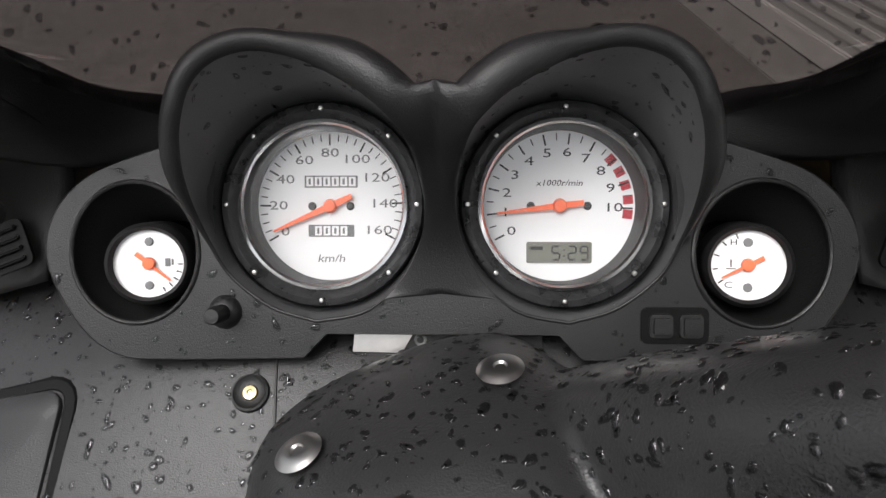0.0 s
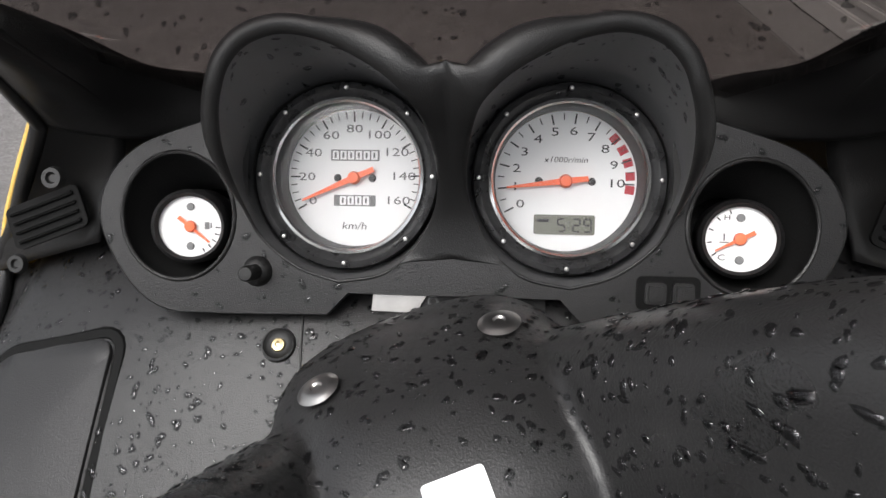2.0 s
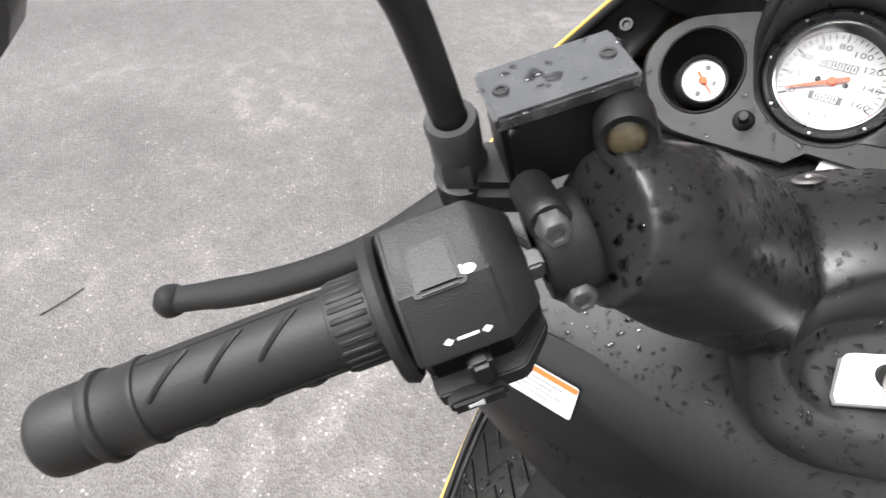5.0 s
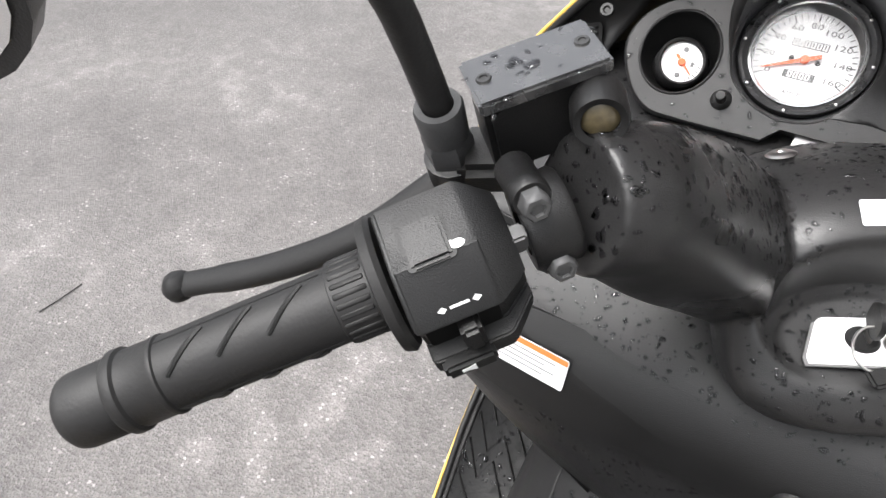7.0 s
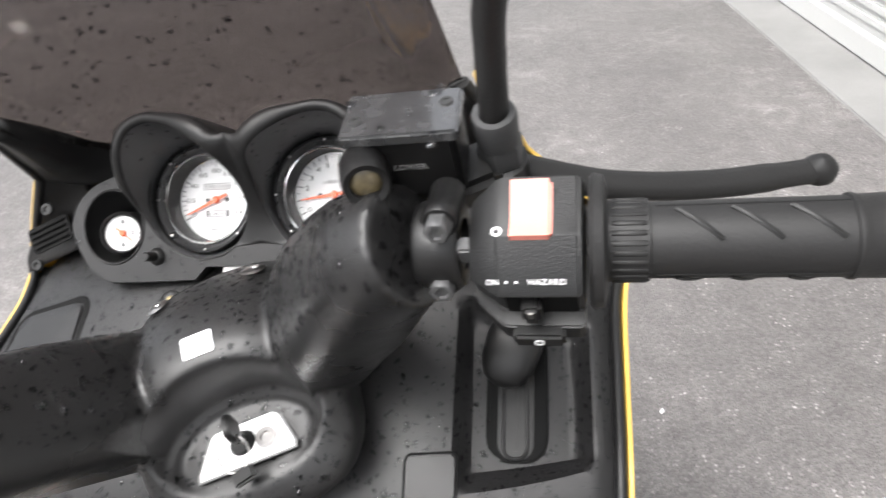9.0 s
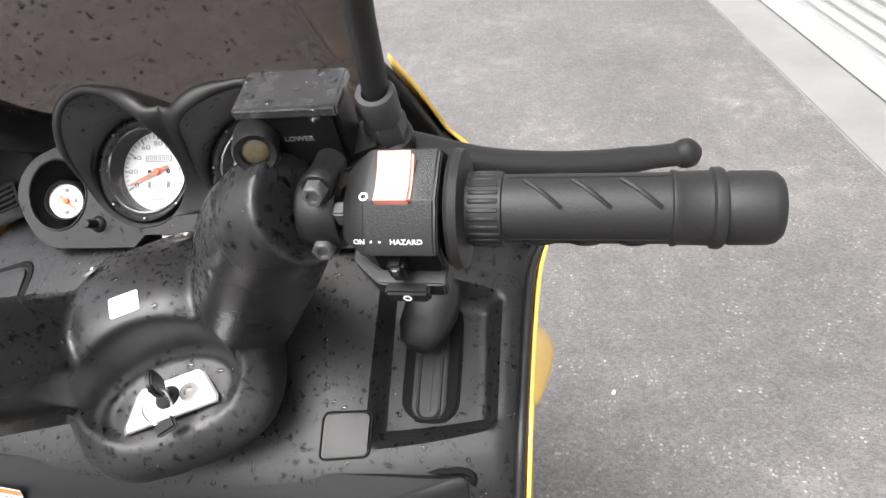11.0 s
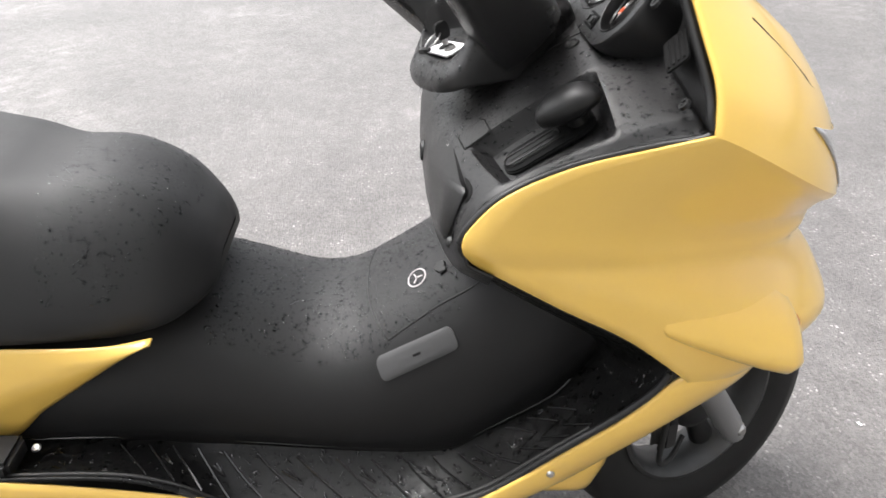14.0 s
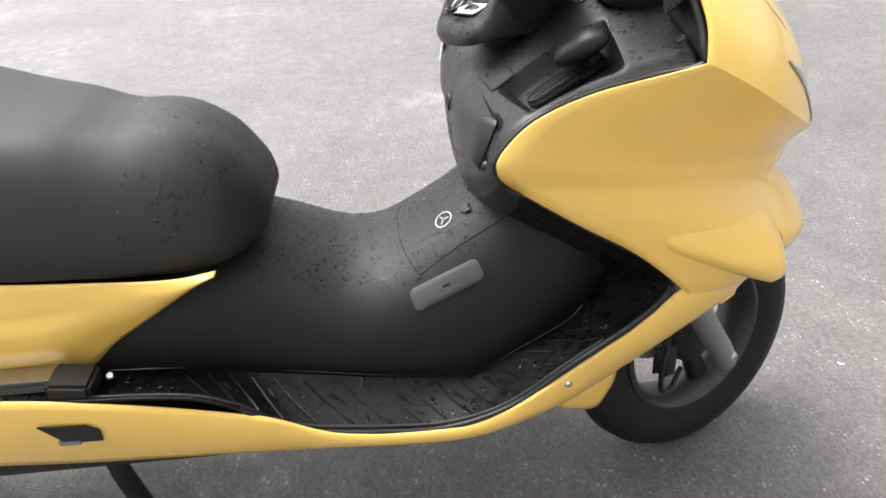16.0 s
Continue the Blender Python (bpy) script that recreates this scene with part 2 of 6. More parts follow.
def tube(points, radii, n=16, flat=1.0, power=2.0, up=(0, 0, 1)):
    """A rod along points; radii one number or one for each point."""
    pts = [Vector(p) for p in points]
    if isinstance(radii, (int, float)):
        radii = [radii] * len(pts)
    rings = []
    for i, p in enumerate(pts):
        d = (pts[min(i + 1, len(pts) - 1)] - pts[max(i - 1, 0)]).normalized()
        side = d.cross(Vector(up))
        side = (side if side.length > 1e-4 else d.cross(Vector((0, 1, 0)))).normalized()
        rings.append(ring(p, side, side.cross(d).normalized(), radii[i], radii[i] * flat, n, power))
    return loft(rings)


def lathe(profile, n=48):
    """Turns (radius, height) pairs round z; a closed profile makes a ring."""
    rows = []
    for r, h in profile:
        rows.append([(max(r, 1e-5) * math.cos(2 * math.pi * i / n), max(r, 1e-5) * math.sin(2 * math.pi * i / n), h) for i in range(n)])
    bm = grid(rows, True)
    bmesh.ops.remove_doubles(bm, verts=bm.verts, dist=2e-5)
    bmesh.ops.recalc_face_normals(bm, faces=bm.faces)
    return bm


def box(sx, sy, sz, bevel=0.0, steps=2):
    bm = bmesh.new()
    bmesh.ops.create_cube(bm, size=1)
    bmesh.ops.scale(bm, vec=(sx, sy, sz), verts=bm.verts)
    if bevel:
        bmesh.ops.bevel(bm, geom=bm.edges[:], offset=bevel, segments=steps, affect="EDGES")
    return bm


def rounded(w, h, r, n=5):
    """The outline of a rounded rectangle."""
    out = []
    for cx, cy, a0 in ((w / 2 - r, h / 2 - r, 0), (-w / 2 + r, h / 2 - r, 90), (-w / 2 + r, -h / 2 + r, 180), (w / 2 - r, -h / 2 + r, 270)):
        for i in range(n + 1):
            a = radians(a0 + 90 * i / n)
            out.append((cx + r * math.cos(a), cy + r * math.sin(a)))
    return out


def plate(outline, thick, bevel=0.0):
    """A flat plate from an outline in x and y, its top at z = thick."""
    bm = bmesh.new()
    top = [bm.verts.new((x, y, thick)) for x, y in outline]
    bot = [bm.verts.new((x, y, 0)) for x, y in outline]
    bm.faces.new(top)
    bm.faces.new(bot[::-1])
    for i in range(len(top)):
        k = (i + 1) % len(top)
        bm.faces.new((bot[i], bot[k], top[k], top[i]))
    bmesh.ops.recalc_face_normals(bm, faces=bm.faces)
    if bevel:
        edges = [e for e in bm.edges if all(abs(v.co.z - thick) < 1e-6 for v in e.verts)]
        bmesh.ops.bevel(bm, geom=edges, offset=bevel, segments=2, affect="EDGES")
    return bm


def moved(bm, m):
    bmesh.ops.transform(bm, matrix=m, verts=bm.verts)
    return bm


def join(*parts):
    out = bmesh.new()
    for bm in parts:
        me = bpy.data.meshes.new("joined")
        bm.to_mesh(me)
        bm.free()
        out.from_mesh(me)
        bpy.data.meshes.remove(me)
    return out


def solid(bm, mat, name, thick=0.0, smooth=45.0, at=-1.0):
    me = bpy.data.meshes.new(name)
    bm.to_mesh(me)
    bm.free()
    me.materials.append(mat)
    for p in me.polygons:
        p.use_smooth = True
    me.set_sharp_from_angle(angle=radians(smooth))
    ob = new(name, me)
    if thick:
        s = ob.modifiers.new("thickness", "SOLIDIFY")
        s.thickness, s.offset = thick, at
    return ob


def part(name, bm, mat, parent, label="", thick=0.0, smooth=45.0, at=-1.0):
    """Links a bmesh as one mesh under a thing or a part, in the parent's own axes."""
    ob = solid(bm, mat, name, thick, smooth, at)
    ob.parent = parent
    if label:
        ob["label"] = label
    return ob


def lettering(text, size, depth=0.0002, shear=0.0):
    cu = bpy.data.curves.new("letters", "FONT")
    cu.body, cu.size, cu.extrude, cu.shear = text, size, depth, shear
    cu.align_x, cu.align_y, cu.resolution_u = "CENTER", "CENTER", 2
    ob = bpy.data.objects.new("letters", cu)
    scene.collection.objects.link(ob)
    dg = bpy.context.evaluated_depsgraph_get()
    me = bpy.data.meshes.new_from_object(ob.evaluated_get(dg))
    bm = bmesh.new()
    bm.from_mesh(me)
    bpy.data.objects.remove(ob)
    bpy.data.curves.remove(cu)
    bpy.data.meshes.remove(me)
    return bm


def basis(origin, x, y, z):
    m = Matrix.Identity(4)
    for i, a in enumerate((x, y, z)):
        m.col[i] = (*a, 0)
    m.col[3] = (*origin, 1)
    return m


def step(a, b, x):
    t = min(max((x - a) / (b - a), 0.0), 1.0)
    return t * t * (3 - 2 * t)


# ---- setting ----
def ground():
    bm = bmesh.new()
    bmesh.ops.create_grid(bm, x_segments=40, y_segments=40, size=150)
    ob = solid(moved(bm, Matrix.Translation((0, 0, GROUND))), ASPHALT, "ground")
    tagged(ob, "wet grey asphalt of a car park with pale chips and painted glints", "asphalt ground", kind="structure")


ground()

# ---- the scooter ----
scooter = new("motor_scooter")
tagged(scooter, "wet yellow and black maxi scooter parked on asphalt, handlebar turned aside", "motor scooter")

# the deck before the rider's knees: its profile (y, z) along the middle and along the rim
DECK_MID = [(0.330, 0.900), (0.270, 0.876), (0.236, 0.868), (0.206, 0.856), (0.140, 0.814), (0.085, 0.775), (0.064, 0.756), (0.052, 0.735), (0.048, 0.705), (0.046, 0.660), (0.052, 0.615), (0.070, 0.575), (0.110, 0.545)]
DECK_RIM = [(0.286, 0.834), (0.268, 0.829), (0.222, 0.818), (0.160, 0.803), (0.112, 0.780), (0.090, 0.762), (0.078, 0.746), (0.072, 0.732), (0.072, 0.722), (0.074, 0.714), (0.077, 0.705), (0.100, 0.690)]
NS = 121
MID, RIM = spline([(0, *p) for p in DECK_MID], NS), spline([(0, *p) for p in DECK_RIM], NS)


def deck_base(x, s):
    """A point of the deck: x across, s from 0 at the cluster to 1 under the knees."""
    k = min(max(s, 0), 1) * (NS - 1)
    i = min(int(k), NS - 2)
    f = k - i
    a, b = MID[i].lerp(MID[i + 1], f), RIM[i].lerp(RIM[i + 1], f)
    w = min(abs(x) / 0.274, 1.0) ** (2.8 - 1.0 * step(0.45, 0.9, s))
    p = a.lerp(b, w)
    return Vector((x, p.y, p.z))


def deck_normal(x, s):
    d = 0.004
    return (deck_base(x + d, s) - deck_base(x - d, s)).cross(deck_base(x, s - d) - deck_base(x, s + d)).normalized()


def deck_s(y):
    """The s at which the deck's middle line has this y, on its upper slope."""
    for i in range(NS - 1):
        if MID[i].y >= y >= MID[i + 1].y:
            return (i + (MID[i].y - y) / (MID[i].y - MID[i + 1].y)) / (NS - 1)
    return 0.5


S_TOP, S_LOW = deck_s(0.207), deck_s(0.080)


def trough(x, s):
    """Depth of the gear lever's tray."""
    ax = step(0.157, 0.168, x) * (1 - step(0.243, 0.256, x))
    ay = step(S_TOP - 0.01, S_TOP + 0.015, s) * (1 - step(S_LOW - 0.03, S_LOW, s))
    return 0.021 * ax * ay


def deck():
    rows = []
    for j in range(111):
        s = j / 110
        row = []
        for i in range(137):
            x = (-1 + 2 * i / 136) * (0.2735 + 0.0095 * (1 - step(0.02, 0.22, s)))
            row.append(deck_base(x, s) - deck_normal(x, s) * (trough(x, s) + 0.005 * step(0.253, 0.271, abs(x)) * (1 - step(0.6, 0.8, s))))
        rows.append(row)
    return grid(rows)


inner = part("inner_panel", deck(), PANEL, scooter, "charcoal textured plastic panel with raindrops", thick=0.003, at=1)


def on_deck(outline, cx, cs, rise, grow=1.0):
    """A lid that follows the deck: outline in metres about (cx, cs)."""
    length = sum((MID[i] - MID[i + 1]).length for i in range(NS - 1))
    bm = bmesh.new()
    rows = []
    for k, up in ((1.0, -0.001), (1.0, rise * 0.7), (0.985, rise), (0.8, rise), (0.5, rise), (0.2, rise)):
        row = []
        for x, y in outline:
            px, ps = cx + x * k * grow, cs - y * k * grow / length
            row.append(deck_base(px, ps) + deck_normal(px, ps) * up)
        rows.append(row)
    bm = grid(rows, True)
    bm.verts.ensure_lookup_table()
    bm.faces.new(bm.verts[len(bm.verts) - len(outline):])
    bmesh.ops.recalc_face_normals(bm, faces=bm.faces)
    return bm


def groove(outline, cx, cs, width=0.002, rise=0.0008):
    """A dark seam that follows an outline on the deck."""
    length = sum((MID[i] - MID[i + 1]).length for i in range(NS - 1))
    pts = []
    for x, y in outline:
        pts.append(deck_base(cx + x, cs - y / length) + deck_normal(cx + x, cs - y / length) * (rise - width * 0.42))
    n = len(pts)
    rings = []
    for i in range(n):
        d = (pts[(i + 1) % n] - pts[i - 1]).normalized()
        side = d.cross(Vector((0, -0.5, 0.8))).normalized()
        rings.append(ring(pts[i], side, side.cross(d), width, width * 0.6, 6))
    rings.append(rings[0])
    return grid(rings, True)


for sx in (-1, 1):
    part("seam", groove(rounded(0.080, 0.103, 0.014), -0.208, deck_s(0.160), 0.0042) if sx < 0 else groove(rounded(0.037, 0.034, 0.005), 0.143, deck_s(0.089), 0.0009, 0.0004), VENT, scooter)
part("glovebox_lid", on_deck(rounded(0.072, 0.095, 0.011), -0.208, deck_s(0.160), 0.0022), PANEL, scooter)
part("fuse_cover", on_deck(rounded(0.034, 0.031, 0.004), 0.143, deck_s(0.089), 0.0012), PLASTIC, scooter)

# the knee lid with the warning sticker
part("knee_lid", on_deck(rounded(0.455, 0.112, 0.016, 6), 0.006, deck_s(0.0535) + 0.068, 0.0060), PLASTIC, scooter)
# the lid's joint and the shadow line of its edge, as one dark rod
part("lid_groove", groove(rounded(0.463, 0.120, 0.018, 6), 0.006, deck_s(0.0535) + 0.068, 0.0036), VENT, scooter)


def on_knee(x, z, off):
    """A frame on the knee face at height z."""
    best = min(range(60, 1000), key=lambda i: abs(deck_base(x, i / 1000).z - z) + (0 if i > 450 else 1))
    s = best / 1000
    n = deck_normal(x, s)
    right = Vector((1, 0, 0))
    up = n.cross(right).normalized()
    return basis(deck_base(x, s) + n * off, up.cross(n).normalized(), up, n)


sticker = part("warning_sticker", moved(plate(rounded(0.068, 0.027, 0.002), 0.0006), on_knee(-0.150, 0.7335, 0.0064)), WHITE, scooter, "white sticker with an orange band and tiny print")
part("orange_band", moved(plate(rounded(0.067, 0.0045, 0.001), 0.0003), on_knee(-0.150, 0.7335, 0.0072) @ Matrix.Translation((0, 0.0108, 0))), ORANGE, sticker)
for k in range(4):
    part("print_bar", moved(plate(rounded(0.050 - 0.008 * (k % 2), 0.0008, 0.0002), 0.0002), on_knee(-0.150, 0.7335, 0.0072) @ Matrix.Translation((-0.004 * (k % 2), 0.005 - 0.0042 * k, 0))), GREYINK, sticker)
part("lid_lock", moved(lathe([(0.0, -0.0010), (0.0050, -0.0010), (0.0065, -0.0014), (0.0100, 0.0010), (0.0115, 0.0012), (0.0130, -0.002)], 24), on_knee(0.041, 0.716, 0.0072)), DEEP, scooter)

# ---- gear lever ----
lever_m = basis(deck_base(0.205, deck_s(0.158)), (1, 0, 0), (0, 0.848, 0.53), (0, -0.53, 0.848))
# tray floor in a darker black, which paints in the shade of the recess
tray = part("lever_gate", moved(plate(rounded(0.046, 0.098, 0.018), 0.004, 0.0015), lever_m @ Matrix.Translation((-0.006, -0.014, -0.0208))), VENT, scooter)
part("gate_plate", moved(plate(rounded(0.026, 0.074, 0.012), 0.002, 0.001), lever_m @ Matrix.Translation((-0.006, -0.024, -0.0170))), DEEP, tray)
rim_path = [Vector((-0.006 + x, -0.030 + y, -0.0148)) for x, y in rounded(0.017, 0.060, 0.0075, 6)]
part("slot_rim", moved(tube(rim_path + rim_path[:1], 0.0013, 8), lever_m), PLASTIC, tray)
part("slot", moved(plate(rounded(0.0035, 0.050, 0.0015), 0.0006), lever_m @ Matrix.Translation((-0.006, -0.030, -0.0149))), DEEP, tray)
knob_rings = []
for t, rx, ry, dx, dz in ((0, 0.005, 0.004, 0, 0.022), (0.07, 0.013, 0.010, 0, 0.023), (0.25, 0.0180, 0.0145, 0, 0.025), (0.5, 0.0195, 0.0165, 0, 0.026), (0.75, 0.0170, 0.0140, 0, 0.026), (0.92, 0.0115, 0.0090, 0, 0.0245), (1.0, 0.004, 0.003, 0, 0.0235)):
    knob_rings.append(ring(Vector((dx, -0.030 + 0.066 * t, dz)), Vector((1, 0, 0)), Vector((0, -0.1, 1)), rx, ry, 20, 2.4))
part("lever_knob", moved(loft(knob_rings), lever_m @ Matrix.Translation((-0.006, 0.016, -0.018)) @ Matrix.Rotation(-0.32, 4, "Z") @ Matrix.Diagonal((1.08, 1.0, 0.92, 1))), PLASTIC, scooter, "wet black rounded gear lever knob")
part("lever_stem", moved(tube([(-0.006, 0.020, -0.016), (-0.006, 0.020, 0.012)], 0.0125, 16, flat=0.85), lever_m), DEEP, scooter)


# ---- rims and sides ----
RISE = [(0.286, 0.277, 0.833), (0.281, 0.2775, 0.847), (0.267, 0.278, 0.865), (0.239, 0.270, 0.901), (0.2075, 0.2610, 0.940), (0.2040, 0.2590, 0.946), (0.191, 0.228, 0.993), (0.182, 0.213, 1.017)]
WING_IN = [(0.200, 0.262, 0.868), (0.196, 0.268, 0.880), (0.188, 0.276, 0.896), (0.178, 0.280, 0.914), (0.170, 0.278, 0.938), (0.168, 0.272, 0.946), (0.168, 0.240, 0.982), (0.171, 0.214, 1.012)]
UPPER_OUT = [(0.203, 0.261, 0.944), (0.193, 0.238, 0.978), (0.182, 0.216, 1.014)]
UPPER_IN = [(0.100, 0.318, 0.925), (0.128, 0.310, 0.944), (0.152, 0.284, 0.962), (0.161, 0.252, 0.990), (0.172, 0.224, 1.013)]


def side(points, sx):
    return [Vector((sx * p[0], p[1], p[2])) for p in points]


def between(a, b, count, bulge=0.0, toward=(0, 0, 1)):
    """Rows of points between two curves of equal length."""
    rows = []
    for i in range(count + 1):
        t = i / count
        off = Vector(toward) * (bulge * 4 * t * (1 - t))
        rows.append([p.lerp(q, t) + off for p, q in zip(a, b)])
    return rows


EDGE = [(0.271, 0.071, 0.728), (0.263, 0.084, 0.702), (0.262, 0.111, 0.684), (0.262, 0.174, 0.641), (0.262, 0.242, 0.598), (0.261, 0.285, 0.570), (0.260, 0.303, 0.544), (0.261, 0.291, 0.512), (0.262, 0.251, 0.472), (0.260, 0.181, 0.412), (0.252, 0.105, 0.338), (0.250, 0.024, 0.304), (0.250, -0.057, 0.302), (0.250, -0.211, 0.327), (0.250, -0.276, 0.378), (0.250, -0.343, 0.408), (0.250, -0.485, 0.421), (0.250, -0.600, 0.425)]
JOINT = [(0.080, 0.060, 0.600), (0.085, 0.080, 0.585), (0.090, 0.105, 0.565), (0.100, 0.150, 0.535), (0.110, 0.200, 0.505), (0.120, 0.240, 0.480), (0.140, 0.253, 0.464), (0.148, 0.240, 0.450), (0.155, 0.220, 0.430), (0.160, 0.194, 0.404), (0.160, 0.104, 0.347), (0.160, 0.056, 0.3205), (0.160, -0.061, 0.3310), (0.160, -0.225, 0.361), (0.160, -0.300, 0.374), (0.165, -0.360, 0.385), (0.172, -0.480, 0.398), (0.172, -0.600, 0.410)]
BOTTOM = [(0.226, 0.425, 0.514), (0.238, 0.392, 0.489), (0.240, 0.331, 0.437), (0.240, 0.267, 0.384), (0.239, 0.186, 0.320), (0.240, 0.104, 0.280), (0.240, 0.021, 0.261), (0.240, -0.143, 0.268), (0.240, -0.305, 0.277), (0.240, -0.539, 0.290), (0.235, -0.800, 0.310)]
STRIP_TOP = [(0.250, 0.352, 0.545), (0.260, 0.309, 0.522), (0.262, 0.262, 0.472), (0.262, 0.216, 0.434), (0.259, 0.150, 0.376), (0.253, 0.090, 0.326), (0.252, 0.021, 0.301), (0.252, -0.143, 0.312), (0.252, -0.260, 0.364), (0.252, -0.520, 0.424), (0.245, -0.800, 0.440)]

# sections of the front fairing: rear edge, front end on the middle line
SECTIONS = [
    ((0.187, 0.213, 1.020), (0.385, 0.880), 1.9, 0.85), ((0.197, 0.230, 0.993), (0.418, 0.868), 1.9, 0.90), ((0.211, 0.263, 0.942), (0.455, 0.842), 1.9, 0.95), ((0.243, 0.272, 0.903), (0.490, 0.800), 1.85, 1.0), ((0.271, 0.280, 0.867), (0.520, 0.745), 1.85, 1.0), ((0.288, 0.279, 0.834), (0.545, 0.658), 1.9, 1.15),
    ((0.280, 0.240, 0.822), (0.541, 0.653), 1.95, 1.15), ((0.277, 0.170, 0.806), (0.536, 0.648), 2.1, 1.15), ((0.276, 0.112, 0.781), (0.531, 0.643), 2.2, 1.15), ((0.275, 0.080, 0.750), (0.527, 0.637), 2.3, 1.15), ((0.274, 0.071, 0.728), (0.524, 0.631), 2.35, 1.15), ((0.267, 0.084, 0.704), (0.512, 0.624), 2.4, 1.15),
    ((0.266, 0.111, 0.684), (0.508, 0.614), 2.45, 1.15), ((0.266, 0.174, 0.641), (0.545, 0.575), 2.4, 1.8), ((0.266, 0.242, 0.598), (0.566, 0.518), 2.3, 3.0), ((0.264, 0.303, 0.545), (0.520, 0.498), 2.2, 2.2), ((0.256, 0.330, 0.515), (0.490, 0.488), 2.1, 1.6),
]
# how far each section's flank is drawn in under the crease or flares out below it
FLANK = [0, 0, 0, 0, 0, 0, -0.006, -0.013, -0.018, -0.019, -0.015, -0.007, 0.003, 0.014, 0.016, 0.010, 0]


def fair_row(sx, k, f):
    """A point of section k; f from 0 at the rear edge to 1 at the nose."""
    rear, (ny, nz), p, e = SECTIONS[k]
    a = math.pi / 2 * f
    c, g = max(math.cos(a), 0) ** (2 / p), math.sin(a) ** (2 / p)
    flank = FLANK[k] * math.sin(math.pi * min(f * 1.15, 1.0)) ** 1.5
    return Vector((sx * (rear[0] * c + flank), rear[1] + (ny - rear[1]) * g, rear[2] + (nz - rear[2]) * g ** e))


def fairing(sx):
    rows = [[fair_row(sx, k, i / 40) for i in range(41)] for k in range(len(SECTIONS))]
    top = [spline(c[:3], 11) + spline(c[2:6], 15)[1:] for c in zip(*rows)]
    low = [spline(c, 49) for c in zip(*rows[5:])]
    sheet = [list(q) for q in zip(*[a + b[1:] for a, b in zip(top, low)])]
    for _ in range(1):  # the crease is soft towards the nose
        for j in range(21, 29):
            for i in range(8, 41):
                sheet[j][i] = sheet[j][i].lerp((sheet[j - 1][i] + sheet[j + 1][i]) / 2, 0.5 * min((i - 8) / 12, 1))
    return grid(sheet)


def dense(points, n):
    return spline(points, n)


for sx in (-1, 1):
    wing = between(dense(side(RISE, sx), 25), dense(side(WING_IN, sx), 25), 8)
    part("side_wing", grid(wing), PLASTIC, scooter, thick=0.003)
    upper = between(dense(side(UPPER_OUT, sx), 20), dense(side(UPPER_IN, sx), 20), 10, -0.012, (0, 0.3, 1))
    part("upper_wing", grid(upper), PLASTIC, scooter, thick=0.003)
    vm = basis((sx * 0.224, 0.262, 0.884), Vector((0.93, -0.22 * sx, -0.28 * sx)).normalized(), Vector((0.12 * sx, 0.62, 0.77)).normalized(), Vector((0, -0.77, 0.62)))
    vm = basis((sx * 0.224, 0.262, 0.884), vm.col[0].xyz, vm.col[2].xyz.cross(vm.col[0].xyz).normalized(), vm.col[0].xyz.cross(vm.col[2].xyz.cross(vm.col[0].xyz)).normalized())
    vent = part("air_vent", moved(plate(rounded(0.044, 0.024, 0.004), 0.002), vm), VENT, scooter, "black louvred air vent")
    for k in range(4):
        part("louvre", moved(box(0.038, 0.0026, 0.0020, 0.0006), vm @ Matrix.Translation((0, -0.0078 + 0.0052 * k, 0.0028)) @ Matrix.Rotation(-0.5, 4, "X")), VENT, vent)
    for x, y, z in ((0.198, 0.247, 0.919), (0.258, 0.262, 0.850)):
        sm = basis((sx * x, y, z), (1, 0, 0), (0, 0.6, 0.8), (0, -0.8, 0.6))
        part("wing_screw", moved(lathe([(0, 0.0005), (0.002, 0.0005), (0.003, 0.002), (0.005, 0.002), (0.006, -0.001)], 16), sm), DEEP, scooter)
    liner = [[fair_row(sx, k, f) for f in np.linspace(0.02, 0.95, 30)] for k in range(5)]
    liner[0] = [p.lerp(q, 0.75) for p, q in zip(liner[0], liner[1])]
    liner = [[Vector((p.x * 0.965 - sx * 0.002, p.y - 0.003 + 0.004 * min(j / 6, 1), p.z - 0.008 * min(j / 4, 1))) for j, p in enumerate(row)] for row in liner]
    part("fairing_liner", grid([list(q) for q in zip(*[spline(c, 17) for c in zip(*liner)])]), DEEP, scooter, thick=0.002)
    part("front_fairing", fairing(sx), YELLOW, scooter, "glossy yellow painted fairing panel", thick=0.003)
    cavity = between(dense(side(EDGE, sx), 120), dense(side(JOINT, sx), 120), 14, -0.006)
    floor_bm = grid(cavity)
    floor_bm.normal_update()
    if sum(f.normal.z for f in floor_bm.faces) < 0:
        bmesh.ops.reverse_faces(floor_bm, faces=floor_bm.faces)
    part("floorboard", floor_bm, FLOOR, scooter, "wet black rubber footboard", thick=0.004)
    strip = between(dense(side(STRIP_TOP, sx), 80), dense(side(BOTTOM, sx), 80), 10, 0.010 * sx, (1, 0, 0.2))
    part("lower_cover", grid(strip), YELLOW, scooter, "glossy yellow lower side cover", thick=0.003)
    # black rim between deck and paint
    rim_line = dense(side(RISE[::-1] + [(0.276, 0.240, 0.822), (0.274, 0.170, 0.806), (0.273, 0.112, 0.781), (0.272, 0.080, 0.750), (0.271, 0.071, 0.728)] + EDGE[1:15], sx), 160)
    rim_line = [Vector((p.x * 0.992, p.y, p.z - 0.002)) for p in rim_line]
    part("edge_trim", tube(rim_line, 0.0042, 10), PLASTIC, scooter)

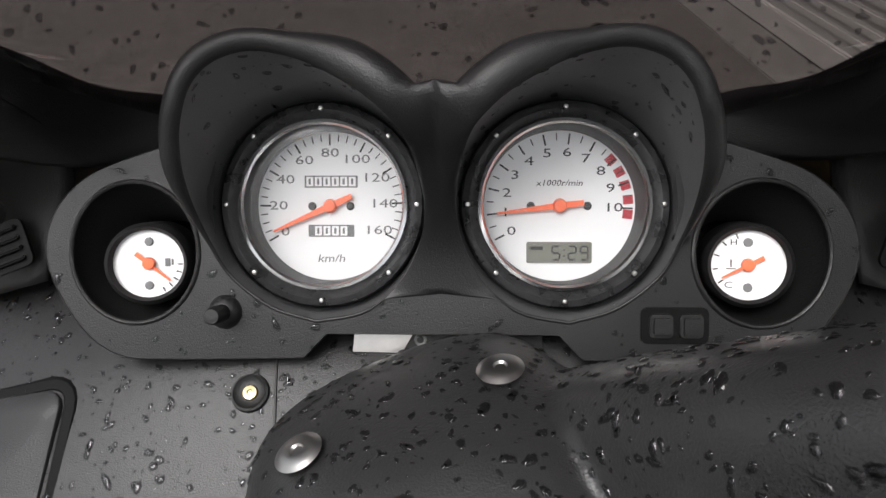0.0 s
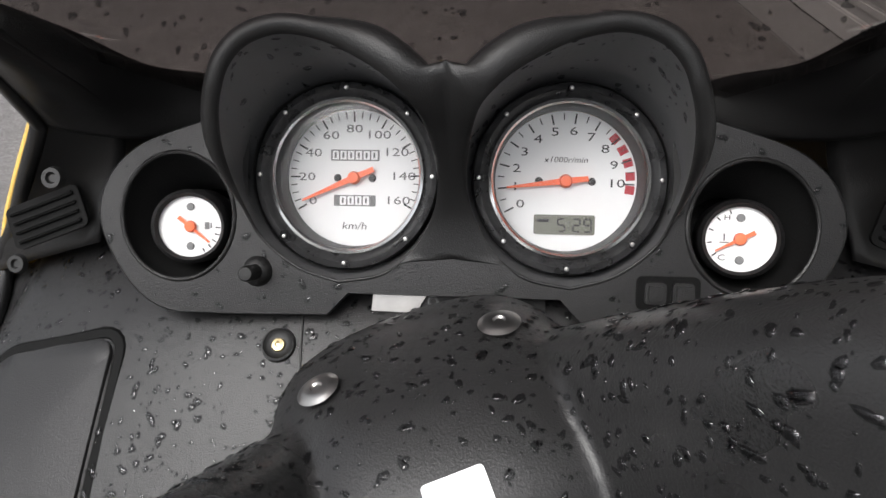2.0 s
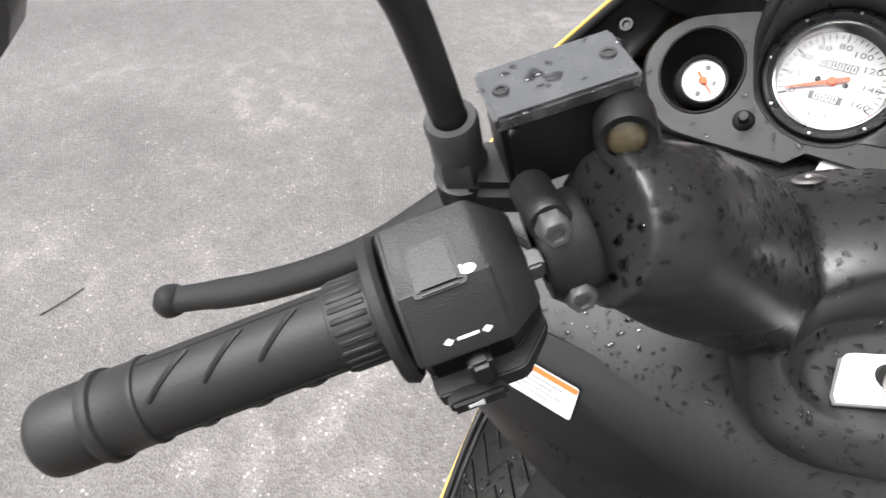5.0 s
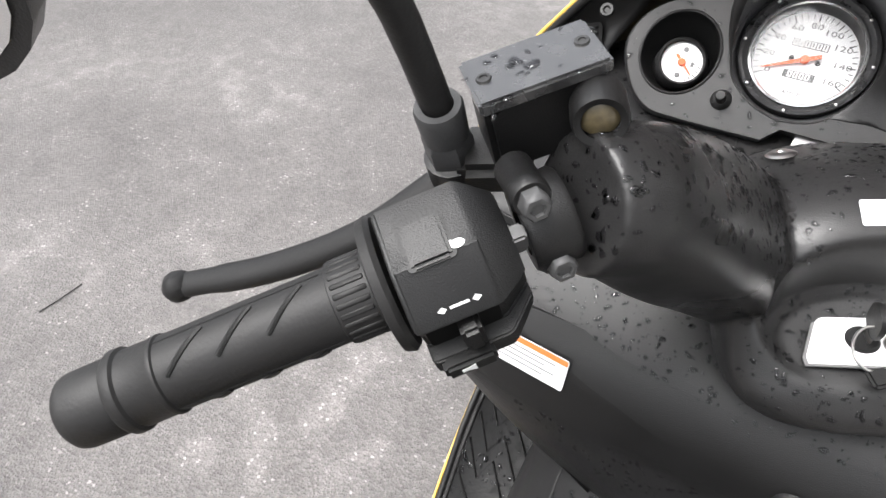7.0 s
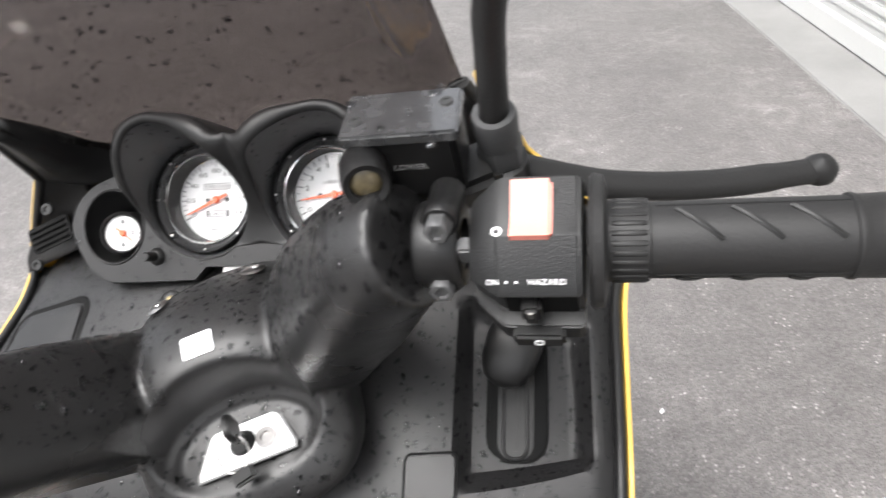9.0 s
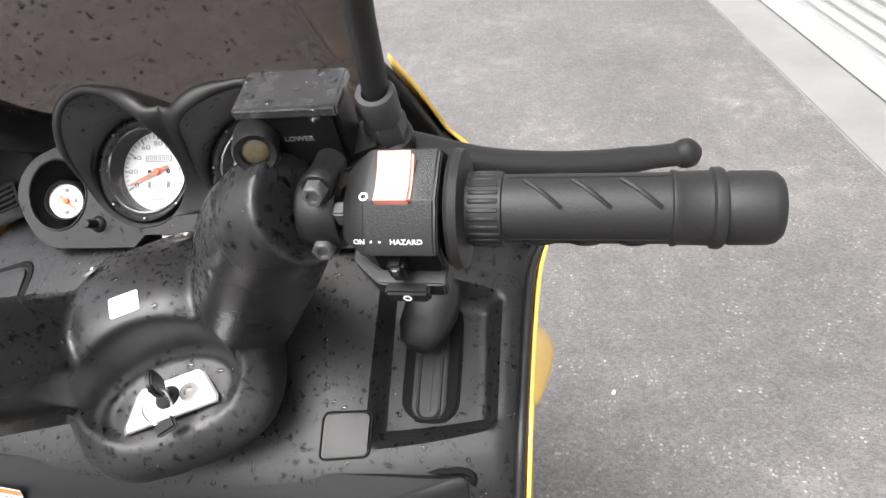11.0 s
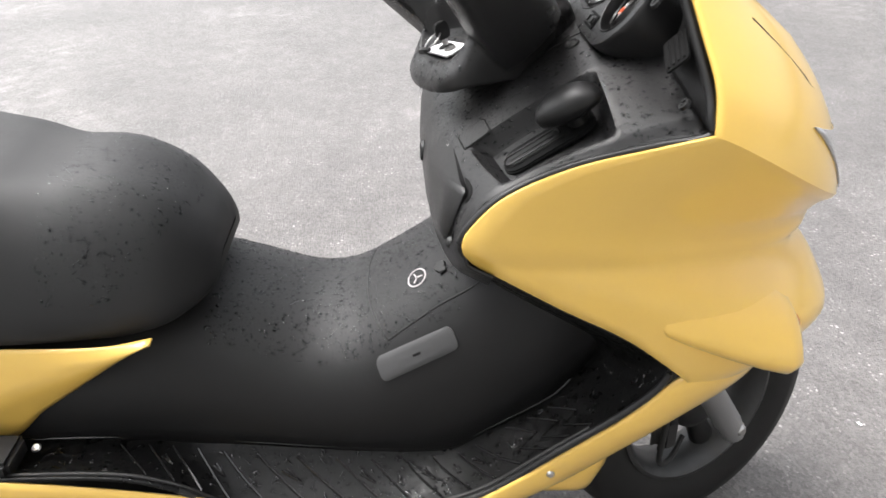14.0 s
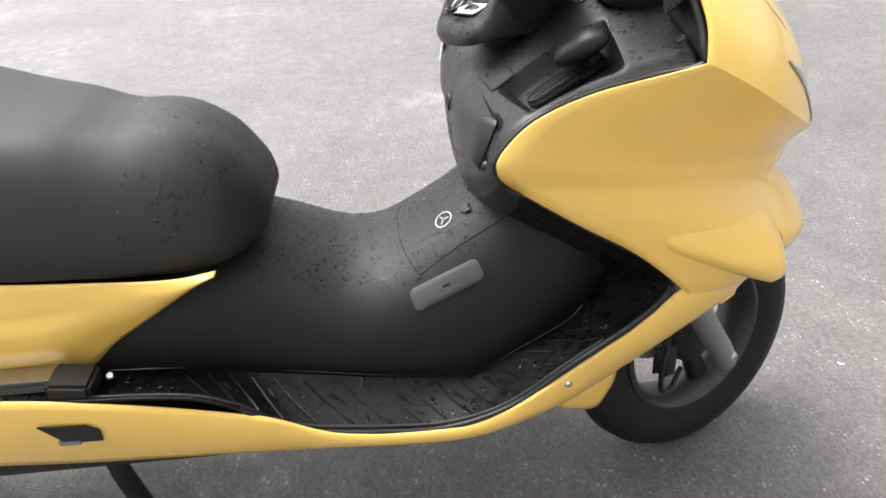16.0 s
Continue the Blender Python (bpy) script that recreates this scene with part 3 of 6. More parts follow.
# the tunnel between the footboards
CREST = [(-0.600, 0.560), (-0.300, 0.546), (-0.221, 0.525), (-0.141, 0.490), (-0.098, 0.484), (-0.053, 0.495), (0.038, 0.553), (0.100, 0.600), (0.260, 0.700)]
FOOT = [(x + 0.006, y, z - 0.007) for x, y, z in ((0.172, -0.600, 0.405), (0.165, -0.360, 0.382), (0.160, -0.225, 0.360), (0.160, -0.061, 0.3300), (0.160, 0.030, 0.3225), (0.160, 0.054, 0.3205), (0.160, 0.078, 0.331), (0.160, 0.110, 0.350), (0.157, 0.194, 0.412), (0.140, 0.260, 0.466))]
crest_line = spline([(0, y, z) for y, z in CREST], 200)
foot_line = spline(FOOT, 200)


crest_y, crest_z = [p.y for p in crest_line], [p.z for p in crest_line]
foot_y, foot_x, foot_z = [p.y for p in foot_line], [p.x for p in foot_line], [p.z for p in foot_line]


def tunnel_point(y, a):
    """a from -1 at the one footboard over the crest to 1 at the other."""
    cz_, fx, fz = float(np.interp(y, crest_y, crest_z)), float(np.interp(y, foot_y, foot_x)), float(np.interp(y, foot_y, foot_z))
    ang = a * math.pi / 2
    x = fx * math.copysign(abs(math.sin(ang)) ** 0.85, ang)
    z = fz + (cz_ - fz) * max(math.cos(ang), 0) ** 0.62
    return Vector((x, y, z))


tunnel_rows = [[tunnel_point(-0.6 + 0.86 * j / 100, -1 + 2 * i / 48) for i in range(49)] for j in range(101)]
for col in range(49):
    line = [tunnel_rows[j][col] for j in range(101)]
    for j in range(1, 100):
        tunnel_rows[j][col] = line[j - 1] * 0.25 + line[j] * 0.5 + line[j + 1] * 0.25
part("centre_tunnel", grid(tunnel_rows), MATT, scooter, "charcoal plastic tunnel beaded with rain", thick=0.003)


# ---- seat and tail ----
SEAT = [  # y, top z, half width at the top, half width, lower z
    (-0.222, 0.594, 0.026, 0.040, 0.585), (-0.226, 0.616, 0.046, 0.082, 0.566), (-0.240, 0.641, 0.056, 0.114, 0.556), (-0.272, 0.680, 0.066, 0.146, 0.548), (-0.314, 0.706, 0.072, 0.162, 0.546), (-0.356, 0.716, 0.076, 0.170, 0.548), (-0.399, 0.714, 0.086, 0.177, 0.552), (-0.432, 0.718, 0.096, 0.182, 0.556),
    (-0.469, 0.728, 0.106, 0.185, 0.560), (-0.540, 0.744, 0.112, 0.188, 0.566), (-0.700, 0.790, 0.115, 0.185, 0.580), (-0.900, 0.800, 0.105, 0.170, 0.600), (-1.080, 0.805, 0.080, 0.120, 0.640)]


def seat():
    rings = []
    ya = spline([(p[0], p[1], p[4]) for p in SEAT], 90)
    yb = spline([(p[0], p[2], p[3]) for p in SEAT], 90)
    for (y, zt, zb), (_, wt, wb) in zip(ya, yb):
        row = []
        half = [(0, zt), (wt * 0.6, zt - 0.001), (wt, zt - 0.006), (wt * 0.55 + wb * 0.45, zt - (zt - zb) * 0.22), (wt * 0.2 + wb * 0.8, zt - (zt - zb) * 0.52), (wb, zt - (zt - zb) * 0.80), (wb * 0.985, zb + 0.008), (wb * 0.94, zb), (0, zb)]
        pts = [(p[0], y, p[1]) for p in half]
        curve = spline(pts[:8], 20) + [Vector(pts[8])]
        row = curve[::-1] + [Vector((-p.x, p.y, p.z)) for p in curve[1:-1]]
        rings.append(row)
    bm = loft(rings)
    for _ in range(2):
        bmesh.ops.smooth_vert(bm, verts=[v for v in bm.verts if v.co.z > 0.58], factor=0.4, use_axis_x=True, use_axis_y=True, use_axis_z=True)
    return bm


part("seat", seat(), VINYL, scooter, "black vinyl seat with scattered raindrops", smooth=80)

TAIL_TOP = [(0.172, -0.284, 0.556), (0.176, -0.340, 0.550), (0.180, -0.430, 0.556), (0.184, -0.600, 0.572), (0.180, -0.800, 0.600), (0.150, -1.050, 0.640)]
TAIL_LOW = [(0.172, -0.288, 0.550), (0.172, -0.350, 0.510), (0.174, -0.440, 0.452), (0.178, -0.510, 0.404), (0.180, -0.700, 0.410), (0.150, -1.050, 0.470)]
for sx in (-1, 1):
    rows = between(dense(side(TAIL_TOP, sx), 40), dense(side(TAIL_LOW, sx), 40), 14, 0.012 * sx, (1, 0, 0))
    for j, row in enumerate(rows):
        for p in row:
            p.x += sx * 0.006 * (step(5, 6, j) - step(9, 11, j)) * step(-0.40, -0.52, p.y)
    part("tail_panel", grid(rows), YELLOW, scooter, "glossy yellow tail panel with pressed creases", thick=0.003)
    tail_in = [(p[0] - 0.012, p[1], p[2]) for p in TAIL_LOW[3:]]
    part("tail_skirt", grid(between(dense(side(tail_in, sx), 20), dense(side([(0.168, p[1], p[2] - 0.12) for p in TAIL_LOW[3:]], sx), 20), 4)), DEEP, scooter, thick=0.003)
    part("footboard_screw", moved(lathe([(0, 0.002), (0.0045, 0.002), (0.006, 0.0)], 16), Matrix.Translation((sx * 0.200, -0.454, 0.4135)) @ Matrix.Rotation(sx * 0.35, 4, "Y")), STEEL, scooter)
    part("footboard_end", moved(box(0.050, 0.056, 0.030, 0.005), Matrix.Translation((sx * 0.222, -0.490, 0.4265)) @ Matrix.Rotation(-0.15, 4, "X")), MATT, scooter)
    peg = part("passenger_footpeg", moved(box(0.030, 0.14, 0.020, 0.005), Matrix.Translation((sx * 0.205, -0.565, 0.418))), ALLOY, scooter, "silver folding passenger footpeg")
    part("peg_rib", moved(box(0.032, 0.10, 0.005, 0.001), Matrix.Translation((sx * 0.205, -0.56, 0.4312))), STEEL, peg)
belly = loft([ring(Vector((0, y, 0.245)), Vector((1, 0, 0)), Vector((0, 0, 1)), 0.20, 0.035, 20, 4) for y in (-0.85, -0.3, 0.0, 0.06)])
part("underbody", belly, DEEP, scooter)
part("stand_leg", tube([(0.10, -0.56, 0.26), (0.12, -0.548, 0.12), (0.135, -0.515, GROUND)], [0.022, 0.017, 0.020], 12, flat=0.6), DEEP, scooter, "black centre stand leg")
part("stand_leg", tube([(-0.10, -0.56, 0.26), (-0.12, -0.548, 0.12), (-0.135, -0.515, GROUND)], [0.022, 0.017, 0.020], 12, flat=0.6), DEEP, scooter)
rear = part("rear_tyre", moved(lathe([(0.150, -0.055), (0.205, -0.066), (0.232, -0.045), (0.242, 0), (0.232, 0.045), (0.205, 0.066), (0.150, 0.055), (0.150, -0.055)], 48), Matrix.Translation((0, -1.06, 0.222)) @ Matrix.Rotation(math.pi / 2, 4, "Y")), TYRE, scooter)
part("rear_rim", moved(lathe([(0.0, 0.03), (0.05, 0.035), (0.06, 0.01), (0.14, 0.02), (0.155, 0.05), (0.155, -0.05), (0.14, -0.02), (0.0, -0.03)], 36), Matrix.Translation((0, -1.06, 0.222)) @ Matrix.Rotation(math.pi / 2, 4, "Y")), ALLOY, rear)


# ---- steering: all in the axes of the turned steering head ----
rake, turn = radians(24.9), radians(23.5)
axis = Vector((0, -math.sin(rake), math.cos(rake)))
ahead = axis.cross(Vector((1, 0, 0)))
SX = Vector((1, 0, 0)) * math.cos(turn) + ahead * math.sin(turn)
SY = axis.cross(SX)
STEER = basis((0, 0.107, 0.95), SX, SY, axis)


def steer(name, bm, mat, label="", parent=None, smooth=45.0, thick=0.0):
    return part(name, moved(bm, STEER), mat, parent or scooter, label, smooth=smooth, thick=thick)


CAP_Y = [-0.128, -0.124, -0.115, -0.100, -0.080, -0.050, -0.030, 0.0, 0.026, 0.045, 0.057, 0.062]
CAP_TOP = [-0.112, -0.102, -0.093, -0.083, -0.065, -0.0435, -0.0385, -0.046, -0.0625, -0.080, -0.098, -0.112]
CAP_HALF = [0.018, 0.042, 0.059, 0.069, 0.073, 0.072, 0.068, 0.065, 0.064, 0.056, 0.040, 0.014]
cap_line = spline([(y, t, h) for y, t, h in zip(CAP_Y, CAP_TOP, CAP_HALF)], 110)


def cap_point(k, a):
    """The handlebar's middle cover, hollowed round the ignition lock."""
    y, top, half = cap_line[k]
    c, s = math.cos(a), math.sin(a)
    x = half * math.copysign(abs(s) ** 0.85, s)
    low = -0.142 + 0.026 * (1 - step(-0.115, -0.035, y))
    z = low + (top - low) * max(c, 0) ** 0.36
    d = math.hypot(x / 0.0575, (y + 0.0825) / 0.0350)
    return Vector((x, y, z + (min(-0.0908, z) - z) * (1 - step(0.78, 0.98, d))))


shell = [loft([[cap_point(k, math.pi / 2 * (-1 + 2 * i / 72)) for i in range(73)] for k in range(110)])]
steer("steering_column", tube([(0, -0.035, -0.10), (0, -0.03, -0.14), (0, 0.0, -0.28)], [0.052, 0.052, 0.045], 28), DEEP)
plate_m = basis((0, -0.0835, -0.0905), (1, 0, 0), (0, 0.985, -0.17), (0, 0.17, 0.985))
trap = [(-0.0315, -0.0145), (0.0315, -0.0145), (0.0320, -0.010), (0.0235, 0.0125), (0.0205, 0.0155), (-0.0205, 0.0155), (-0.0235, 0.0125), (-0.0320, -0.010)]
ign = steer("ignition_plate", moved(plate(trap, 0.0022, 0.0006), plate_m), WHITE, "bright silver-white ignition plate")
steer("plate_rim", moved(plate([(x * 1.06, y * 1.09) for x, y in trap], 0.0012), plate_m), GREYINK, parent=ign)
steer("shutter_lock", moved(lathe([(0.0, 0.0035), (0.003, 0.0035), (0.0035, 0.005), (0.0066, 0.005), (0.0072, 0.002)], 24), plate_m @ Matrix.Translation((0.0145, -0.002, 0))), STEEL, parent=ign)
steer("lock_barrel", moved(lathe([(0.0, 0.004), (0.0075, 0.004), (0.009, 0.002)], 24), plate_m @ Matrix.Translation((-0.002, 0.001, 0))), DEEP, parent=ign)
steer("vin_label", moved(plate(rounded(0.0205, 0.0152, 0.0015), 0.0006), basis((0, -0.0312, -0.0386), (1, 0, 0), (0, 0.998, 0.06), (0, -0.06, 0.998))), WHITE, "small blank white label")
for sx in (-1, 1):
    m = basis((sx * 0.036, 0.026, -0.0640), Vector((1, 0, -0.25 * sx)).normalized(), Vector((0, 0.8, -0.6)), Vector((0.2 * sx, 0.6, 0.77)).normalized())
    steer("cover_screw", moved(lathe([(0, 0.0006), (0.0020, 0.0006), (0.0026, 0.0014), (0.0062, 0.0015), (0.0074, 0.0008), (0.0088, 0.0)], 24), m), STEEL)
    # arm: an oval sleeve from the middle up to the clamp
    path = [(0.056, -0.021, -0.100), (0.073, -0.033, -0.067), (0.094, -0.050, -0.022), (0.112, -0.066, 0.015), (0.130, -0.080, 0.049), (0.141, -0.0900, 0.0680), (0.153, -0.0965, 0.0755)]
    tall = [0.046, 0.0445, 0.0425, 0.0400, 0.0360, 0.0312, 0.0268]
    deep = [0.036, 0.035, 0.0340, 0.033, 0.0325, 0.0310, 0.0295]
    pts = spline([(sx * x, y, z) for x, y, z in path], 30)
    sleeve = []
    for i, p in enumerate(pts):
        d = (pts[min(i + 1, 29)] - pts[max(i - 1, 0)]).normalized()
        across = d.cross(Vector((0, 1, 0))).normalized()
        t = i / 29
        sleeve.append(ring(p, across, across.cross(d).normalized(), float(np.interp(t, np.linspace(0, 1, 7), deep)), float(np.interp(t, np.linspace(0, 1, 7), tall)), 40, 3.3 - 1.1 * step(0.45, 0.95, t)))
    shell.append(loft(sleeve))


def blended(bms, voxel, rounds):
    """Closed bodies grown into one skin with soft fillets."""
    ob = solid(join(*bms), PLASTIC, "blend")
    r = ob.modifiers.new("skin", "REMESH")
    r.mode, r.voxel_size = "VOXEL", voxel
    f = ob.modifiers.new("fillet", "SMOOTH")
    f.factor, f.iterations = 0.5, rounds
    me = bpy.data.meshes.new_from_object(ob.evaluated_get(bpy.context.evaluated_depsgraph_get()))
    bm = bmesh.new()
    bm.from_mesh(me)
    bpy.data.objects.remove(ob)
    bpy.data.meshes.remove(me)
    return bm


skin = blended(shell, 0.0020, 11)
for v in skin.verts:
    d = math.hypot(v.co.x / 0.0605, (v.co.y + 0.0825) / 0.0370)
    if d < 1 and v.co.z > -0.0925:
        floor_z = -0.0925 + 0.016 * d ** 4
        v.co.z += (min(floor_z, v.co.z) - v.co.z) * (1 - step(0.86, 0.99, d))
bowl = [v for v in skin.verts if math.hypot(v.co.x / 0.0605, (v.co.y + 0.0825) / 0.0370) < 1.05]
for k in range(3):
    bmesh.ops.smooth_vert(skin, verts=bowl, factor=0.5, use_axis_x=True, use_axis_y=True, use_axis_z=True)
cover = steer("handlebar_cover", skin, WETARM, "black textured handlebar cover with raindrops", smooth=80)


def bar_frame(sx, along):
    """A frame on the bar at a distance from the clamp: z runs outwards along the bar."""
    d = Vector((sx * 0.908, -0.419, 0.022 if sx > 0 else -0.038)).normalized()
    up = (Vector((0, 0, 1)) - d * d.z).normalized()
    return basis(Vector((sx * 0.160, -0.100, 0.0755)) + d * along, up.cross(d) * sx, up * 1.0, d) if sx > 0 else basis(Vector((sx * 0.160, -0.100, 0.0755)) + d * along, d.cross(up) * 1.0, up, d)


def right_turn(bm, m):
    moved(bm, m)
    bmesh.ops.recalc_face_normals(bm, faces=bm.faces)
    return bm


for sx in (-1, 1):
    def bar(name, bm, mat, label="", parent=None, along=0.0, smooth=45.0):
        if name == "switch_block" or (parent and parent.name.startswith("switch_block")):
            moved(bm, Matrix.Translation((0, 0, 0.0425)) @ Matrix.Diagonal((0.93, 0.93, 0.94, 1)) @ Matrix.Translation((0, 0, -0.0425)))
        return steer(name, right_turn(bm, bar_frame(sx, along)), mat, label, parent, smooth)

    clamp = bar("bar_clamp", lathe([(0.011, -0.004), (0.0170, -0.004), (0.0185, -0.002), (0.0185, 0.013), (0.0170, 0.015), (0.011, 0.015)], 32), PLASTIC)
    for along, fwd, up, tip in ((0.0096, -0.0105, 0.0262, (-0.93, 0.36)), (0.0069, -0.0221, -0.0015, (-0.93, 0.36))):
        n = Vector((tip[0], tip[1], 0))
        m = basis(Vector((fwd, up, along)) - n * 0.006, Vector((0, 0, 1)), n.cross(Vector((0, 0, 1))), n)
        bar("clamp_bolt", moved(lathe([(0, 0.0056), (0.0026, 0.0056), (0.0030, 0.0068), (0.0046, 0.0068), (0.0054, 0.0060), (0.0056, 0.0)], 6), m), BOLT, parent=clamp)
        bar("clamp_lug", moved(lathe([(0, 0.0), (0.0068, 0.0), (0.0075, -0.0012), (0.0076, -0.006), (0.0070, -0.0075), (0.0074, -0.022)], 20), m), PLASTIC, parent=clamp)
    bar("wire_clip", moved(box(0.007, 0.010, 0.006, 0.001), Matrix.Translation((-0.010, 0.012, 0.0185))), BOLT, parent=clamp)
    # switch block
    section = [(0.014, 0.030), (-0.0130, 0.0285), (-0.0290, 0.0180), (-0.0335, 0.0135), (-0.0315, 0.0105), (-0.0282, 0.0092), (-0.0275, -0.0110), (-0.0350, -0.0125), (-0.0360, -0.0225), (-0.014, -0.028), (0.010, -0.025), (0.021, -0.006), (0.0215, 0.016)]
    core = loft([[Vector((-0.004 + (x + 0.004) * k, 0.003 + (y - 0.003) * k, z)) for x, y in section] for z, k in ((0.0190, 0.66), (0.0225, 0.76), (0.0310, 0.985), (0.0335, 1.0), (0.0640, 1.0), (0.0655, 0.96))])
    sharp = [e for e in core.edges if len(e.link_faces) == 2 and e.calc_face_angle(0) > 0.45]
    bmesh.ops.bevel(core, geom=sharp, offset=0.0008, segments=2, affect="EDGES", clamp_overlap=True)
    block = bar("switch_block", core, BLOCK, "black switch block with white symbols", smooth=30)

    def face(fwd, up, along, tx, ty):
        """A frame on the block: its z faces the rider, its x runs along the bar."""
        n = Vector((tx, ty, 0)).normalized()
        x = Vector((0, 0, sx))
        return basis((fwd, up, along), x, n.cross(x) if sx > 0 else n.cross(x), n)

    low_face = face(-0.0278, -0.001, 0.0480, -1.0, 0.03)
    # black plate: the recess's shade is put into its colour
    bar("switch_recess", moved(plate(rounded(0.030, 0.0185, 0.002), 0.0006), low_face), VENT, parent=block)
    if sx > 0:
        prof = [(0.0115, 0.0030), (0.004, 0.0022), (-0.004, 0.0032), (-0.0125, 0.0062), (-0.0130, -0.002), (0.0115, -0.002)]
        rock = moved(plate([(a, b) for a, b in prof], 0.0165, 0.0012), basis((-0.0035, 0.0288, 0.0375), (-1, -0.06, 0), (-0.06, 1, 0), (0, 0, 1)))
        bar("kill_switch", rock, REDSWITCH, "faded red engine stop rocker", parent=block)
        for a, b in ((-0.0115, 0.0320), (0.006, 0.0330)):
            bar("ring_symbol", moved(lathe([(0.0013, 0.0), (0.0013, 0.0003), (0.0021, 0.0003), (0.0021, 0.0)], 16), face(a, 0.0286, b, -0.1, 1)), WHITE, parent=block)
        tm = face(-0.0287, 0.0178, 0.0425, -0.69, 0.72)
        bar("switch_text", moved(lettering("HAZARD", 0.0034, 0.0001), tm @ Matrix.Translation((0.0092, 0, 0.0006)) @ Matrix.Diagonal((1.1, 1, 1, 1))), WHITE, parent=block)
        bar("switch_text", moved(lettering("ON", 0.0034, 0.0001), tm @ Matrix.Translation((-0.0125, 0, 0.0006))), WHITE, parent=block)
        for k in (-0.007, -0.003):
            bar("dot_mark", moved(box(0.0009, 0.0009, 0.0003), tm @ Matrix.Translation((k, 0, 0.0006))), WHITE, parent=block)
        bar("hazard_slider", moved(box(0.008, 0.013, 0.011, 0.0018), low_face @ Matrix.Translation((-0.004, 0.0, 0.003))), PLASTIC, parent=block)
        bar("slider_tip", moved(box(0.0025, 0.0050, 0.0010, 0.0004), low_face @ Matrix.Translation((-0.004, 0.003, 0.0088))), STEEL, parent=block)
        start = bar("start_button", moved(box(0.022, 0.0088, 0.010, 0.0015), face(-0.0355, -0.0172, 0.046, -0.98, 0.1)), DEEP, parent=block)
        bar("start_symbol", moved(lathe([(0.0014, 0.0), (0.0014, 0.0003), (0.0022, 0.0003), (0.0022, 0.0)], 16), face(-0.0404, -0.0167, 0.046, -0.98, 0.1)), WHITE, parent=block)
    else:
        bar("dip_switch", moved(box(0.016, 0.018, 0.006, 0.0015), face(-0.0065, 0.0285, 0.049, -0.14, 1)), PLASTIC, parent=block)
        # dark plate under the switch stands for the shade of its recess
        bar("dip_recess", moved(plate(rounded(0.019, 0.024, 0.002), 0.0006), face(-0.004, 0.0286, 0.049, -0.10, 1)), DEEP, parent=block)
        for a, b in ((0.0065, 0.0350), (-0.0118, 0.0385)):
            lamp = face(a, 0.0287, b, -0.15, 1)
            bar("lamp_symbol", moved(plate([(0.0028 * math.cos(q), 0.0018 * math.sin(q)) for q in np.linspace(0, 6.1, 12)], 0.0003), lamp), WHITE, parent=block)
            bar("beam_symbol", moved(box(0.0030, 0.0022, 0.0003), lamp @ Matrix.Translation((-0.0032, -0.001, 0.0002))), WHITE, parent=block)
        tm = face(-0.0290, 0.0176, 0.0460, -0.69, 0.72)
        bar("turn_symbol", moved(box(0.0075, 0.0010, 0.0003), tm @ Matrix.Translation((0, 0, 0.0006))), WHITE, parent=block)
        for k in (-1, 1):
            bar("turn_arrow", moved(plate([(0.0020 * k, 0), (0.0, 0.0013 * k), (-0.0016 * k, 0), (0.0, -0.0013 * k)], 0.0003), tm @ Matrix.Translation((0.0066 * k, 0, 0.0005))), WHITE, parent=block)
        bar("turn_slider", moved(box(0.0085, 0.0165, 0.012, 0.0018), low_face @ Matrix.Translation((0.002, -0.0005, 0.004))), PLASTIC, parent=block)
        horn = bar("horn_button", moved(box(0.022, 0.0088, 0.010, 0.0015), face(-0.0355, -0.0172, 0.0515, -0.98, 0.1)), DEEP, parent=block)
        bar("horn_symbol", moved(plate([(-0.0035, -0.0012), (-0.001, -0.001), (0.0025, -0.0022), (0.0025, 0.0022), (-0.001, 0.001), (-0.0035, 0.0012)], 0.0003), face(-0.0404, -0.0167, 0.0525, -0.98, 0.1)), WHITE, parent=block)
    bar("grip_flange", lathe([(0.012, 0.066), (0.026, 0.066), (0.0275, 0.068), (0.0265, 0.0715), (0.020, 0.073), (0.012, 0.073)], 32), RUBBER)
    grip = bar("grip", lathe([(0.010, 0.073), (0.0164, 0.073), (0.0164, 0.0885), (0.0152, 0.0890), (0.0152, 0.158), (0.0161, 0.1586), (0.0163, 0.1600), (0.0156, 0.1610), (0.0157, 0.1735), (0.0170, 0.1745), (0.0172, 0.1775), (0.0164, 0.1790), (0.010, 0.179)], 40), RUBBER, "wet black ribbed rubber grip")
    bar("bar_end", lathe([(0.0, 0.203), (0.0035, 0.2028), (0.004, 0.2012), (0.0126, 0.2012), (0.0147, 0.199), (0.0154, 0.196), (0.0155, 0.182), (0.0148, 0.1795), (0.010, 0.1795)], 36), RUBBER)
    for k in range(3):  # slanted grooves, laid round the grip
        for q in range(3):
            a0 = radians(70 + 120 * q)
            pts = [Vector((0.0152 * math.cos(a0 + 0.9 * t), 0.0152 * math.sin(a0 + 0.9 * t), 0.098 + 0.020 * k + 0.016 * t)) for t in np.linspace(0, 1, 7)]
            bar("grip_groove", tube(pts, 0.0011, 6), DEEP, parent=grip)
    for q in range(3):
        a0 = radians(62 + 120 * q)
        bar("grip_line", tube([Vector((0.0151 * math.cos(a0), 0.0151 * math.sin(a0), z)) for z in (0.091, 0.125, 0.158)], 0.0005, 5), DEEP, parent=grip)
    for q in range(26):
        a0 = 2 * math.pi * q / 26
        bar("grip_rib", moved(box(0.0016, 0.0022, 0.013, 0.0004, 1), Matrix.Rotation(a0, 4, "Z") @ Matrix.Translation((0.0160, 0, 0.081))), RUBBER, parent=grip)
